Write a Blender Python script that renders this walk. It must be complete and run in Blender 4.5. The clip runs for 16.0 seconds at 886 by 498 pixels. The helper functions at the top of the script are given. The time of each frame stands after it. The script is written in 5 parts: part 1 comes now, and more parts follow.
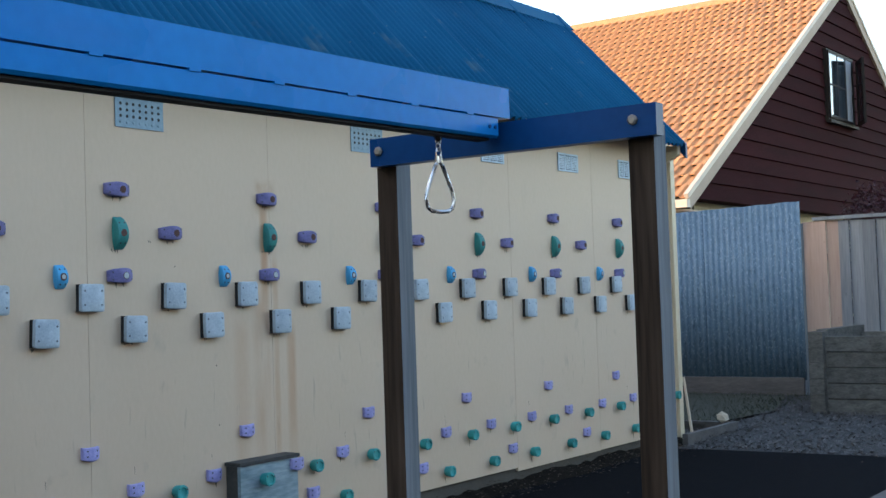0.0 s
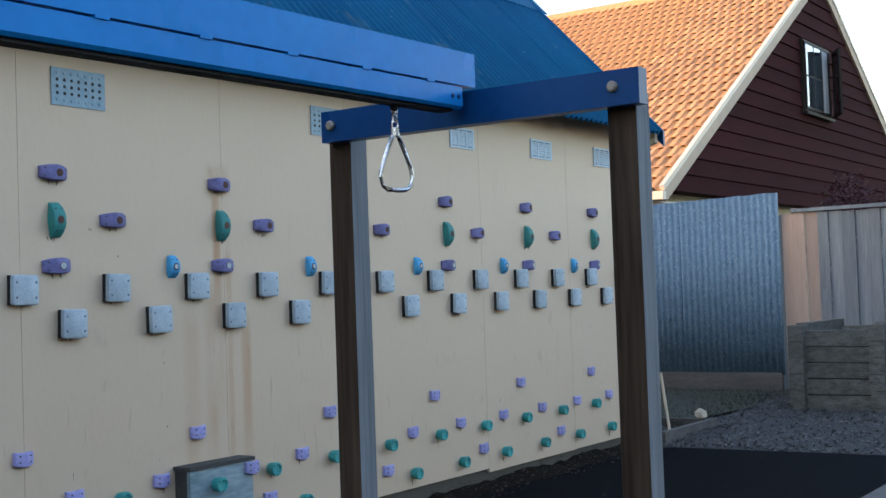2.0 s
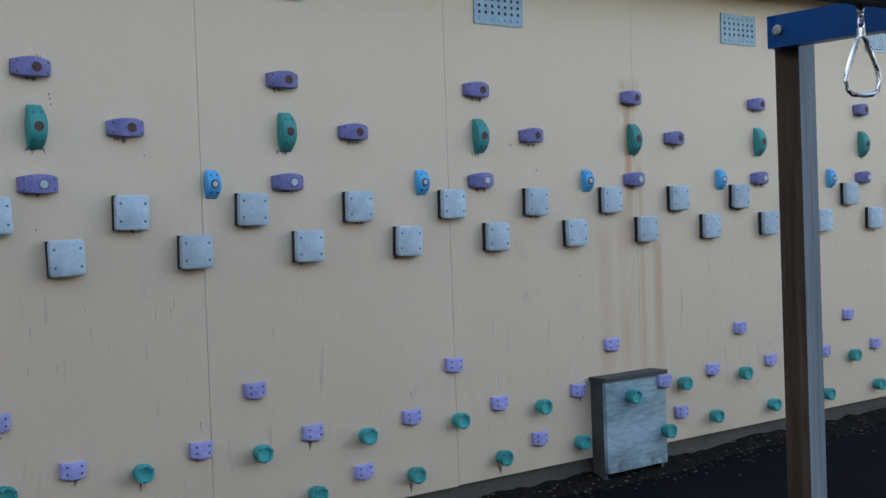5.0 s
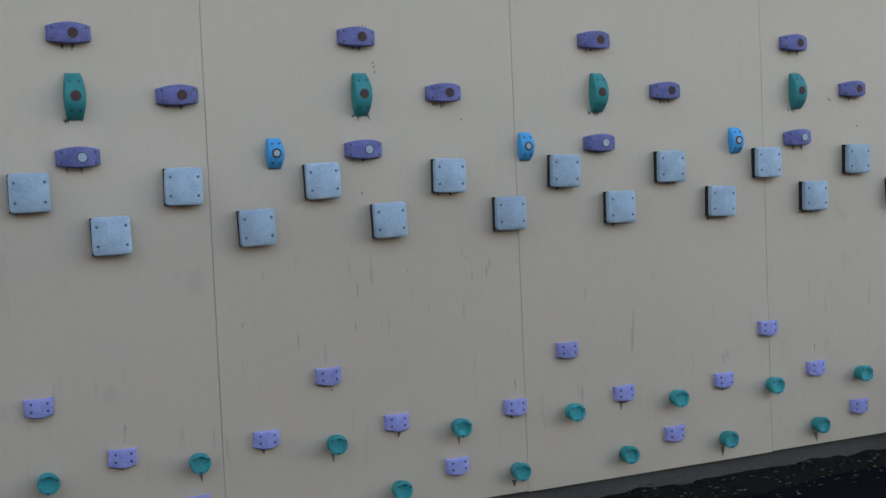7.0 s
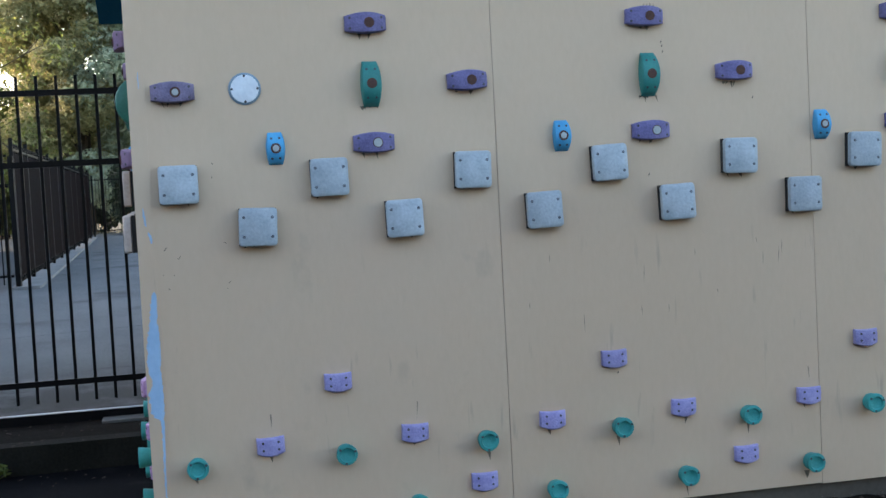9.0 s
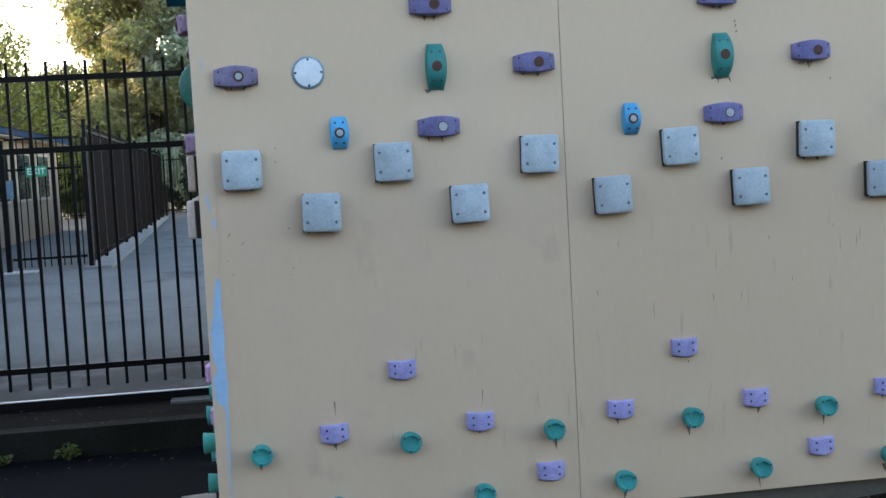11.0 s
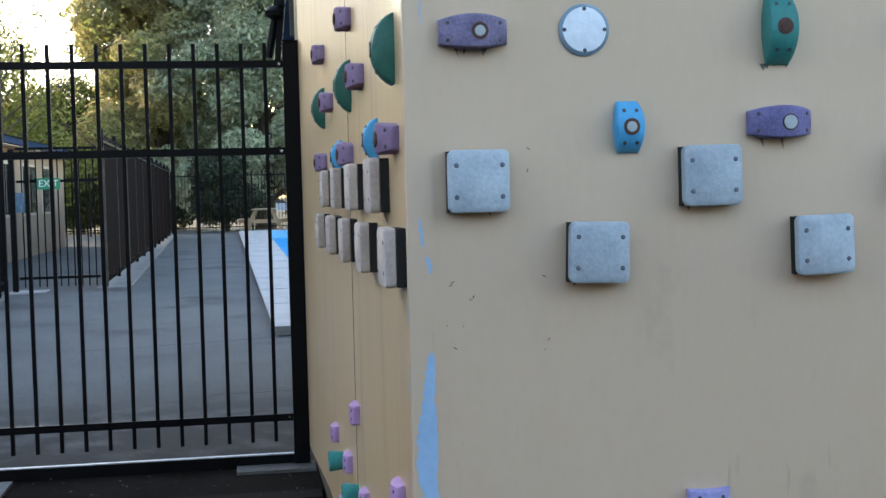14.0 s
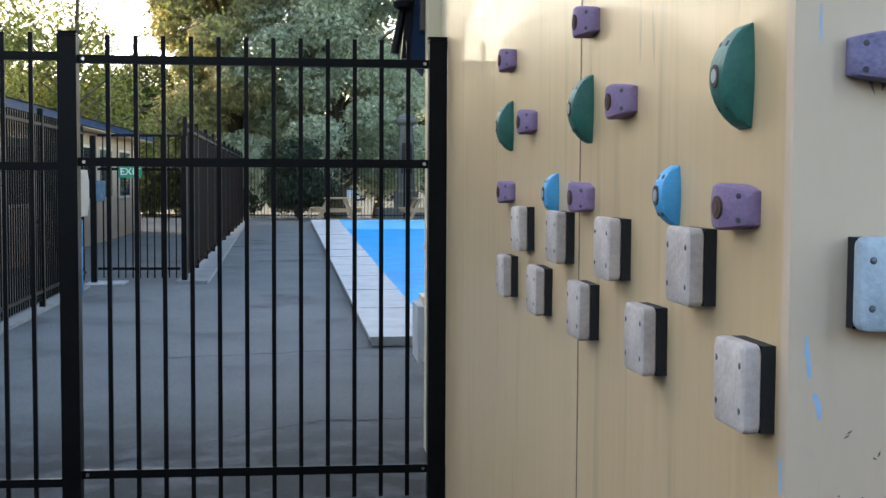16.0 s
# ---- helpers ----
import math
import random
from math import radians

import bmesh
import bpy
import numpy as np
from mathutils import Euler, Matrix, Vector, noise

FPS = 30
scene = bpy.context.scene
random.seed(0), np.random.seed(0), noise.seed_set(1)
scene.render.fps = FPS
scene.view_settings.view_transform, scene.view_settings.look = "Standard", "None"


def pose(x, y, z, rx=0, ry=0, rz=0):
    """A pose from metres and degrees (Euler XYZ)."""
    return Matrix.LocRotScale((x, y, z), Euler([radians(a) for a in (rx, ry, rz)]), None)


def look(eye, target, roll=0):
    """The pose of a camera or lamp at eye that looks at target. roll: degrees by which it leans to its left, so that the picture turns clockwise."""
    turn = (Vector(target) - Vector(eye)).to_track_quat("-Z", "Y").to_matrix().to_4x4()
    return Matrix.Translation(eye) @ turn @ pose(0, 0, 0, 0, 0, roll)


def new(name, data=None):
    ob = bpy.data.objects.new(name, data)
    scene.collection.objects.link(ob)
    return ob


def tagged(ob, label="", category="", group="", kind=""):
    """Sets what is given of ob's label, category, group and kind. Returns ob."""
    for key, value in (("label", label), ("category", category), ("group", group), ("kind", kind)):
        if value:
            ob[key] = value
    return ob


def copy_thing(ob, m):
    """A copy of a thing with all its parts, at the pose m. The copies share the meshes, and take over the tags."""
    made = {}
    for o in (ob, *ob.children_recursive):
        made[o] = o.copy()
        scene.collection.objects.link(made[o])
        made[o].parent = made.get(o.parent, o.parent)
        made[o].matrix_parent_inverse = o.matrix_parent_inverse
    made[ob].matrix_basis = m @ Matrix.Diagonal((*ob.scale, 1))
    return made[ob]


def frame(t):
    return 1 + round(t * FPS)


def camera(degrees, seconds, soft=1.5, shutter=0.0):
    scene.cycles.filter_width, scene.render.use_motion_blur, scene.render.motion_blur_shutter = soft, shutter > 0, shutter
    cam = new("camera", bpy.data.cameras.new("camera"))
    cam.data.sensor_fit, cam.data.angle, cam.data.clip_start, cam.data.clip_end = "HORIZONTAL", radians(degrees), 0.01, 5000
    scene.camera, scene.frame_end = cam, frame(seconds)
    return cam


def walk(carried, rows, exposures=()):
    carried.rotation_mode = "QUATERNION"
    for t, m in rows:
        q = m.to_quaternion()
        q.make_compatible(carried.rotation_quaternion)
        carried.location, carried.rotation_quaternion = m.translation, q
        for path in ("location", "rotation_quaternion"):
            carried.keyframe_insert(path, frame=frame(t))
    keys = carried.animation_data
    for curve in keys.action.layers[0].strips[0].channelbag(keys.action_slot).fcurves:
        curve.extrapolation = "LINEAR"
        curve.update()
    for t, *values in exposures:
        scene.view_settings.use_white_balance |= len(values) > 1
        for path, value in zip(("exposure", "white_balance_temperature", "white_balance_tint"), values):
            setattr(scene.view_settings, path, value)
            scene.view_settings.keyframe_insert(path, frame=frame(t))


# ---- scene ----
cam = camera(40.0, 16.0)
PATH = [
    (0, (4.545, 0.29, 1.301), (3.379, 1.913, 1.382), -1.9),
    (0.5, (4.425, 0.378, 1.306), (3.271, 2.01, 1.385), -1.8),
    (1, (4.378, 0.467, 1.295), (3.234, 2.106, 1.372), -2.0),
    (1.5, (4.364, 0.575, 1.301), (3.23, 2.221, 1.372), -1.9),
    (2, (4.347, 0.642, 1.283), (3.215, 2.29, 1.355), -2.0),
    (2.5, (4.326, 0.651, 1.275), (3.176, 2.286, 1.343), -1.9),
    (3, (4.294, 0.621, 1.274), (3.09, 2.216, 1.326), -1.9),
    (3.5, (4.257, 0.576, 1.276), (2.971, 2.107, 1.302), -1.8),
    (4, (4.208, 0.542, 1.276), (2.825, 1.987, 1.272), -1.8),
    (4.5, (4.184, 0.509, 1.28), (2.702, 1.851, 1.249), -2.0),
    (4.7, (4.174, 0.508, 1.28), (2.656, 1.809, 1.243), -2.0),
    (6.8, (4.117, 0.431, 1.299), (2.323, 1.309, 1.205), -2.5),
    (7, (4.119, 0.42, 1.304), (2.305, 1.258, 1.205), -2.5),
    (7.5, (4.109, 0.393, 1.287), (2.25, 1.124, 1.193), -2.7),
    (8, (4.105, 0.383, 1.304), (2.204, 0.994, 1.201), -2.8),
    (8.5, (4.115, 0.397, 1.303), (2.179, 0.885, 1.199), -3.0),
    (9, (4.107, 0.376, 1.31), (2.153, 0.789, 1.201), -3.0),
    (9.5, (4.099, 0.372, 1.319), (2.132, 0.717, 1.203), -3.2),
    (10, (4.106, 0.397, 1.323), (2.133, 0.701, 1.2), -3.2),
    (10.2, (4.109, 0.407, 1.331), (2.135, 0.702, 1.203), -3.2),
    (12.3, (3.548, 0.262, 1.296), (1.581, 0.583, 1.140), -2.8),
    (12.5, (3.423, 0.211, 1.282), (1.456, 0.542, 1.136), -2.7),
    (13, (3.098, 0.081, 1.268), (1.131, 0.423, 1.147), -2.0),
    (13.5, (2.782, -0.019, 1.315), (0.814, 0.314, 1.195), -1.7),
    (14, (2.456, -0.092, 1.33), (0.483, 0.219, 1.234), -1.4),
    (14.5, (2.195, -0.186, 1.417), (0.216, 0.082, 1.295), -0.7),
    (15, (1.984, -0.343, 1.426), (0.003, -0.088, 1.315), 0.1),
    (15.5, (1.796, -0.434, 1.449), (-0.187, -0.204, 1.331), 0.4),
    (16, (1.578, -0.414, 1.482), (-0.408, -0.203, 1.369), 0.3),
]
EXPOSURES = [(0.0, 2.38, 6550, 16.0), (4.5, 2.5, 6650, 19.0), (7.0, 2.43, 6700, 19.0), (8.0, 2.5, 6700, 18.0), (9.0, 2.60, 6700, 17.5), (10.0, 2.66, 6720, 17.0), (12.5, 2.75, 6850, 16.5), (14.5, 2.70, 6820, 17.0), (16.0, 2.76, 6800, 17.0)]
walk(cam, [(t, look(eye, target, roll)) for t, eye, target, roll in PATH], EXPOSURES)

# ---- light ----
world = bpy.data.worlds.new("evening_sky")
scene.world = world
world.use_nodes = True
wn = world.node_tree.nodes
sky = wn.new("ShaderNodeTexSky")
sky.sky_type = "NISHITA"
sky.sun_disc = False
SUN_AZ, SUN_EL = 226.0, 11.5
sky.sun_elevation = radians(SUN_EL)
sky.sun_rotation = radians(90 - SUN_AZ)
sky.air_density, sky.dust_density, sky.ozone_density = 1.0, 1.2, 1.0
world.node_tree.links.new(sky.outputs[0], wn["Background"].inputs[0])
wn["Background"].inputs[1].default_value = 0.15
sun = new("sun", bpy.data.lights.new("sun", "SUN"))
sun.data.energy, sun.data.angle, sun.data.color = 0.85, radians(0.6), (1.0, 0.74, 0.48)
to_sun = Vector((math.cos(radians(SUN_AZ)) * math.cos(radians(SUN_EL)), math.sin(radians(SUN_AZ)) * math.cos(radians(SUN_EL)), math.sin(radians(SUN_EL))))
sun.matrix_world = look(to_sun * 40, (0, 0, 0))


# ---- materials ----
def surf(name, c1, c2, scale=6.0, rough=0.6, metal=0.0, bump=0.15, fine=60.0, stretch=(1, 1, 1), space="world", vary=0.0, spec=0.5, coat=0.0, big=0.6):
    """Two-scale procedural surface: a broad mottling between c1 and c2, fine grain in colour and relief."""
    m = bpy.data.materials.new(name)
    m.use_nodes = True
    nt, n, ln = m.node_tree, m.node_tree.nodes, m.node_tree.links.new
    b = n["Principled BSDF"]
    if space == "world":
        src = n.new("ShaderNodeNewGeometry").outputs["Position"]
    else:
        tc, oi, add = n.new("ShaderNodeTexCoord"), n.new("ShaderNodeObjectInfo"), n.new("ShaderNodeVectorMath")
        mul = n.new("ShaderNodeMath")
        mul.operation, mul.inputs[1].default_value = "MULTIPLY", 37.0
        ln(oi.outputs["Random"], mul.inputs[0])
        ln(tc.outputs["Object"], add.inputs[0])
        ln(mul.outputs[0], add.inputs[1])
        src = add.outputs[0]
    mp = n.new("ShaderNodeMapping")
    mp.inputs["Scale"].default_value = stretch
    ln(src, mp.inputs["Vector"])
    na, nb = n.new("ShaderNodeTexNoise"), n.new("ShaderNodeTexNoise")
    na.inputs["Scale"].default_value, na.inputs["Detail"].default_value = scale, 4.0
    nb.inputs["Scale"].default_value, nb.inputs["Detail"].default_value = fine, 3.0
    ln(mp.outputs[0], na.inputs["Vector"])
    ln(mp.outputs[0], nb.inputs["Vector"])
    mixf = n.new("ShaderNodeMix")
    mixf.inputs[0].default_value = 1 - big
    ln(na.outputs["Fac"], mixf.inputs[2])
    ln(nb.outputs["Fac"], mixf.inputs[3])
    rmp = n.new("ShaderNodeMapRange")
    rmp.inputs[1].default_value, rmp.inputs[2].default_value = 0.32, 0.68
    ln(mixf.outputs[0], rmp.inputs[0])
    mix = n.new("ShaderNodeMix")
    mix.data_type = "RGBA"
    mix.inputs[6].default_value, mix.inputs[7].default_value = (*c1, 1), (*c2, 1)
    ln(rmp.outputs[0], mix.inputs[0])
    out = mix.outputs[2]
    if vary:
        oi2, hs, mr = n.new("ShaderNodeObjectInfo"), n.new("ShaderNodeHueSaturation"), n.new("ShaderNodeMapRange")
        mr.inputs[3].default_value, mr.inputs[4].default_value = 1 - vary, 1 + vary
        ln(oi2.outputs["Random"], mr.inputs[0])
        ln(mr.outputs[0], hs.inputs["Value"])
        ln(out, hs.inputs["Color"])
        out = hs.outputs[0]
    ln(out, b.inputs["Base Color"])
    b.inputs["Roughness"].default_value, b.inputs["Metallic"].default_value = rough, metal
    b.inputs["Specular IOR Level"].default_value, b.inputs["Coat Weight"].default_value = spec, coat
    rr = n.new("ShaderNodeMapRange")
    rr.inputs[3].default_value, rr.inputs[4].default_value = max(0.03, rough - 0.1), min(1.0, rough + 0.12)
    ln(na.outputs["Fac"], rr.inputs[0])
    ln(rr.outputs[0], b.inputs["Roughness"])
    if bump:
        bp = n.new("ShaderNodeBump")
        bp.inputs["Strength"].default_value, bp.inputs["Distance"].default_value = bump, 0.01
        ln(nb.outputs["Fac"], bp.inputs["Height"])
        ln(bp.outputs[0], b.inputs["Normal"])
    return m


def stain(m, colour, axis_masks, noise_scale, lo, hi, stretch=(1, 1, 1), amount=1.0):
    """Lays a stain of its own shape over a material: noise cut at lo..hi, inside smooth bands (axis, a, b, c, d) of the place."""
    n, ln = m.node_tree.nodes, m.node_tree.links.new
    b = n["Principled BSDF"]
    old = b.inputs["Base Color"].links[0].from_socket
    pos = n.new("ShaderNodeNewGeometry").outputs["Position"]
    mp, ns, cut = n.new("ShaderNodeMapping"), n.new("ShaderNodeTexNoise"), n.new("ShaderNodeMapRange")
    mp.inputs["Scale"].default_value = stretch
    ln(pos, mp.inputs["Vector"])
    ln(mp.outputs[0], ns.inputs["Vector"])
    ns.inputs["Scale"].default_value, ns.inputs["Detail"].default_value = noise_scale, 5.0
    cut.inputs[1].default_value, cut.inputs[2].default_value = lo, hi
    cut.inputs[4].default_value = amount
    ln(ns.outputs["Fac"], cut.inputs[0])
    fac = cut.outputs[0]
    sep = n.new("ShaderNodeSeparateXYZ")
    ln(pos, sep.inputs[0])
    for axis, a, bb, c, d in axis_masks:
        for p, q in ((a, bb), (d, c)):
            r, mu = n.new("ShaderNodeMapRange"), n.new("ShaderNodeMath")
            r.interpolation_type = "SMOOTHSTEP"
            r.inputs[1].default_value, r.inputs[2].default_value = p, q
            if p > q:
                r.inputs[1].default_value, r.inputs[2].default_value, r.inputs[3].default_value, r.inputs[4].default_value = q, p, 1.0, 0.0
            mu.operation = "MULTIPLY"
            ln(sep.outputs["XYZ".index(axis)], r.inputs[0])
            ln(r.outputs[0], mu.inputs[0])
            ln(fac, mu.inputs[1])
            fac = mu.outputs[0]
    mix = n.new("ShaderNodeMix")
    mix.data_type = "RGBA"
    mix.inputs[7].default_value = (*colour, 1)
    ln(fac, mix.inputs[0])
    ln(old, mix.inputs[6])
    ln(mix.outputs[2], b.inputs["Base Color"])
    return m


ALL = ("X", -99, -98, 98, 99)
M = {}
M["panel"] = surf("cream_painted_ply", (0.56, 0.415, 0.285), (0.60, 0.45, 0.315), 1.3, 0.55, bump=0.05, fine=45, stretch=(1, 1, 0.5))
stain(M["panel"], (0.42, 0.34, 0.22), [ALL], 9, 0.60, 0.80, (1, 1, 0.3), 0.18)
stain(M["panel"], (0.12, 0.11, 0.09), [("Z", 0.2, 0.5, 1.0, 1.15)], 24, 0.64, 0.73, (1, 1, 0.14), 0.28)
stain(M["panel"], (0.16, 0.14, 0.11), [("Z", 0.1, 0.3, 1.1, 1.4)], 6, 0.64, 0.74, (1, 1, 0.7), 0.2)
for y0, w, top, bot, am in ((4.80, 0.075, 1.28, 0.45, 0.45), (4.93, 0.06, 1.42, 0.5, 0.6), (4.985, 0.042, 1.92, 0.95, 0.8), (5.062, 0.032, 1.60, 0.5, 0.8), (5.175, 0.05, 1.25, 0.45, 0.7)):
    stain(M["panel"], (0.40, 0.17, 0.055), [("Y", y0 - w, y0 - w * 0.2, y0 + w * 0.2, y0 + w), ("Z", bot - 0.35, bot + 0.2, top - 0.15, top)], 5, 0.25, 0.75, (1, 1, 0.3), am)
stain(M["panel"], (0.36, 0.19, 0.08), [("Y", 4.89, 4.97, 5.03, 5.11), ("Z", 1.75, 1.84, 1.92, 1.99)], 12, 0.25, 0.7, (1, 1, 1), 0.55)
# Glossy cream ply of the end wall, warm reflected light put into its colour.
M["end_panel"] = surf("warm_lit_cream_ply", (0.57, 0.39, 0.205), (0.64, 0.455, 0.26), 1.5, 0.36, bump=0.10, fine=26, stretch=(1, 1, 0.05), coat=0.18)
stain(M["end_panel"], (0.33, 0.24, 0.12), [ALL], 12, 0.58, 0.74, (1, 1, 0.08), 0.5)
stain(M["end_panel"], (0.14, 0.12, 0.08), [ALL], 22, 0.68, 0.76, (1, 1, 0.14), 0.45)
M["old_blue"] = surf("old_pale_blue_paint", (0.26, 0.43, 0.61), (0.33, 0.51, 0.69), 14, 0.6, bump=0.1)
M["trim_cream"] = surf("cream_paint", (0.62, 0.52, 0.35), (0.56, 0.46, 0.30), 2, 0.5)
M["plinth"] = surf("near_black_concrete", (0.004, 0.0036, 0.003), (0.014, 0.012, 0.010), 4, 0.9, bump=0.5, spec=0.1)
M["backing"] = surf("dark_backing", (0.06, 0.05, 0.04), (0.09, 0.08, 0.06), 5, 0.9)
M["rubber"] = surf("black_safety_surface", (0.0028, 0.0031, 0.0042), (0.0065, 0.007, 0.0085), 1.2, 0.95, bump=0.6, fine=160, spec=0.04)
stain(M["rubber"], (0.09, 0.085, 0.075), [ALL], 3, 0.62, 0.8, (1, 1, 1), 0.12)
M["deck"] = surf("old_grey_asphalt", (0.092, 0.100, 0.099), (0.156, 0.164, 0.159), 0.9, 0.85, bump=0.7, fine=110, spec=0.3)
stain(M["deck"], (0.05, 0.05, 0.046), [ALL], 45, 0.56, 0.66, (1, 1, 1), 0.5)
stain(M["deck"], (0.24, 0.24, 0.23), [ALL], 60, 0.63, 0.70, (1, 1, 1), 0.35)
stain(M["deck"], (0.022, 0.022, 0.019), [("X", -7.4, -4.8, -3.2, -3.0)], 3.5, 0.16, 0.52, (1, 1, 1), 0.9)
stain(M["deck"], (0.045, 0.047, 0.045), [ALL], 0.8, 0.56, 0.72, (1, 1, 1), 0.7)
stain(M["deck"], (0.018, 0.016, 0.013), [("X", -4.5, -4.05, -2.8, -2.7)], 6, 0.2, 0.5, (1, 1, 1), 0.85)
M["screen"] = surf("dark_brown_screen", (0.004, 0.0018, 0.0016), (0.012, 0.0055, 0.0045), 5, 0.85, bump=0.2, stretch=(1, 1, 0.1), spec=0.03)
M["earth"] = surf("earth_and_grass", (0.05, 0.055, 0.025), (0.09, 0.08, 0.05), 1.5, 0.95, bump=0.5)
M["lawn"] = surf("thin_lawn", (0.014, 0.019, 0.008), (0.036, 0.036, 0.02), 5, 0.95, bump=0.8, fine=90)
M["debris"] = surf("dark_leaf_debris", (0.004, 0.0032, 0.0025), (0.022, 0.017, 0.0125), 40, 0.95, bump=0.9, fine=120, spec=0.05)
M["mulch"] = surf("grey_bark_mulch", (0.011, 0.010, 0.009), (0.042, 0.040, 0.037), 22, 0.95, bump=1.0, fine=70, big=0.35)
M["chip"] = surf("bark_chip", (0.018, 0.016, 0.015), (0.15, 0.142, 0.135), 12, 0.9, space="object", vary=0.3)
M["leaf_litter"] = surf("leaf_litter", (0.035, 0.024, 0.016), (0.17, 0.13, 0.09), 60, 0.85, vary=0.4)
# Kerb and step: the gate's shade is put into these near-black colours.
M["kerb"] = surf("mossy_shaded_kerb", (0.008, 0.0085, 0.006), (0.022, 0.021, 0.017), 3, 0.95, bump=0.5, spec=0.1)
M["step"] = surf("dirty_shaded_asphalt", (0.008, 0.0066, 0.0055), (0.021, 0.017, 0.014), 3, 0.95, bump=0.6, fine=90, spec=0.03)
M["concrete"] = surf("pale_concrete", (0.33, 0.33, 0.32), (0.48, 0.48, 0.47), 3, 0.85, bump=0.4)
M["brick"] = surf("grey_brick", (0.20, 0.17, 0.15), (0.35, 0.32, 0.29), 14, 0.9, bump=0.6, space="object", vary=0.2)
M["blue_paint"] = surf("glossy_blue_paint", (0.001, 0.172, 0.47), (0.003, 0.225, 0.58), 2.0, 0.26, bump=0.03, fine=30, spec=0.09)
stain(M["blue_paint"], (0.02, 0.19, 0.50), [ALL], 5, 0.6, 0.78, (1, 0.35, 1), 0.5)
M["blue_dark"] = surf("dark_blue_paint", (0.001, 0.030, 0.105), (0.0015, 0.043, 0.145), 2.5, 0.30, bump=0.03, fine=30, spec=0.14)
M["roof_blue"] = surf("blue_roofing_steel", (0.002, 0.060, 0.135), (0.006, 0.092, 0.19), 1.0, 0.55, bump=0.05, stretch=(1, 2.5, 1), spec=0.03)
stain(M["roof_blue"], (0.10, 0.15, 0.16), [ALL], 3, 0.63, 0.75, (1, 1, 1), 0.5)
stain(M["roof_blue"], (0.20, 0.23, 0.20), [ALL], 26, 0.70, 0.76, (1, 1, 1), 0.6)
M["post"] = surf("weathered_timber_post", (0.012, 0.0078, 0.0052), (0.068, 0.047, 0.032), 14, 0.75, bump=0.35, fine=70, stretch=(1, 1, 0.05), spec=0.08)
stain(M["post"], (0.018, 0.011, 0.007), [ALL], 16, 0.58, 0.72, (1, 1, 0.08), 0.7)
# Paler grey than the post, laid on the +x faces only.
M["post_pale_side"] = surf("pale_timber_face", (0.085, 0.097, 0.105), (0.21, 0.23, 0.24), 14, 0.8, bump=0.3, fine=70, stretch=(1, 1, 0.05))
M["fence_board"] = surf("weathered_grey_pine", (0.112, 0.124, 0.133), (0.222, 0.235, 0.24), 9, 0.85, bump=0.3, stretch=(1, 1, 0.07), vary=0.25)
stain(M["fence_board"], (0.035, 0.030, 0.026), [ALL], 7, 0.70, 0.76, (1, 1, 0.7), 0.75)
M["new_board"] = surf("new_pink_pine", (0.28, 0.19, 0.145), (0.39, 0.28, 0.22), 8, 0.7, bump=0.2, stretch=(1, 1, 0.07), vary=0.1)
stain(M["new_board"], (0.14, 0.07, 0.04), [ALL], 8, 0.68, 0.74, (1, 1, 0.6), 0.7)
M["base_timber"] = surf("damp_grey_timber", (0.05, 0.046, 0.042), (0.12, 0.11, 0.10), 6, 0.85, bump=0.35, stretch=(0.2, 1, 1))
M["navy"] = surf("navy_paint", (0.002, 0.012, 0.04), (0.004, 0.02, 0.06), 4, 0.45, spec=0.2)
M["kerb_grey"] = surf("dusty_kerb_concrete", (0.15, 0.15, 0.145), (0.27, 0.265, 0.25), 3, 0.9, bump=0.5)
M["rail_timber"] = surf("grey_timber", (0.13, 0.12, 0.11), (0.25, 0.235, 0.22), 6, 0.85, bump=0.35, stretch=(0.2, 1, 1), vary=0.15)
M["crib"] = surf("weathered_concrete_log", (0.05, 0.048, 0.04), (0.16, 0.15, 0.128), 16, 0.9, bump=1.0, stretch=(0.6, 0.6, 1.4), vary=0.15)
M["galv"] = surf("galvanised_iron", (0.082, 0.145, 0.20), (0.155, 0.235, 0.305), 18, 0.6, 0.15, bump=0.2, fine=60, stretch=(1, 1, 0.5), spec=0.2)
stain(M["galv"], (0.30, 0.38, 0.44), [ALL], 42, 0.57, 0.66, (1, 1, 0.6), 0.55)
stain(M["galv"], (0.04, 0.07, 0.10), [ALL], 34, 0.60, 0.70, (1, 1, 0.5), 0.6)
M["vent_galv"] = surf("galvanised_plate", (0.13, 0.21, 0.27), (0.21, 0.30, 0.36), 25, 0.5, 0.3, bump=0.1)
M["vent_white"] = surf("white_vent", (0.38, 0.52, 0.62), (0.48, 0.61, 0.70), 12, 0.5)
M["dark"] = surf("dark_hole", (0.012, 0.012, 0.013), (0.02, 0.02, 0.02), 10, 0.8)
M["steel"] = surf("stainless_steel", (0.46, 0.46, 0.46), (0.60, 0.60, 0.60), 20, 0.25, 1.0, bump=0.02)
M["steel_worn"] = surf("worn_bare_steel", (0.30, 0.31, 0.32), (0.50, 0.51, 0.52), 30, 0.45, 0.7, bump=0.05)
M["bolt"] = surf("dull_bolt", (0.16, 0.15, 0.13), (0.26, 0.24, 0.2), 30, 0.5, 0.8, space="object")
M["screw"] = surf("dark_screw", (0.05, 0.05, 0.06), (0.10, 0.10, 0.11), 60, 0.5, 0.6, space="object")
M["screw_steel"] = surf("grey_screw_steel", (0.09, 0.105, 0.125), (0.19, 0.21, 0.235), 60, 0.4, 0.7, space="object")
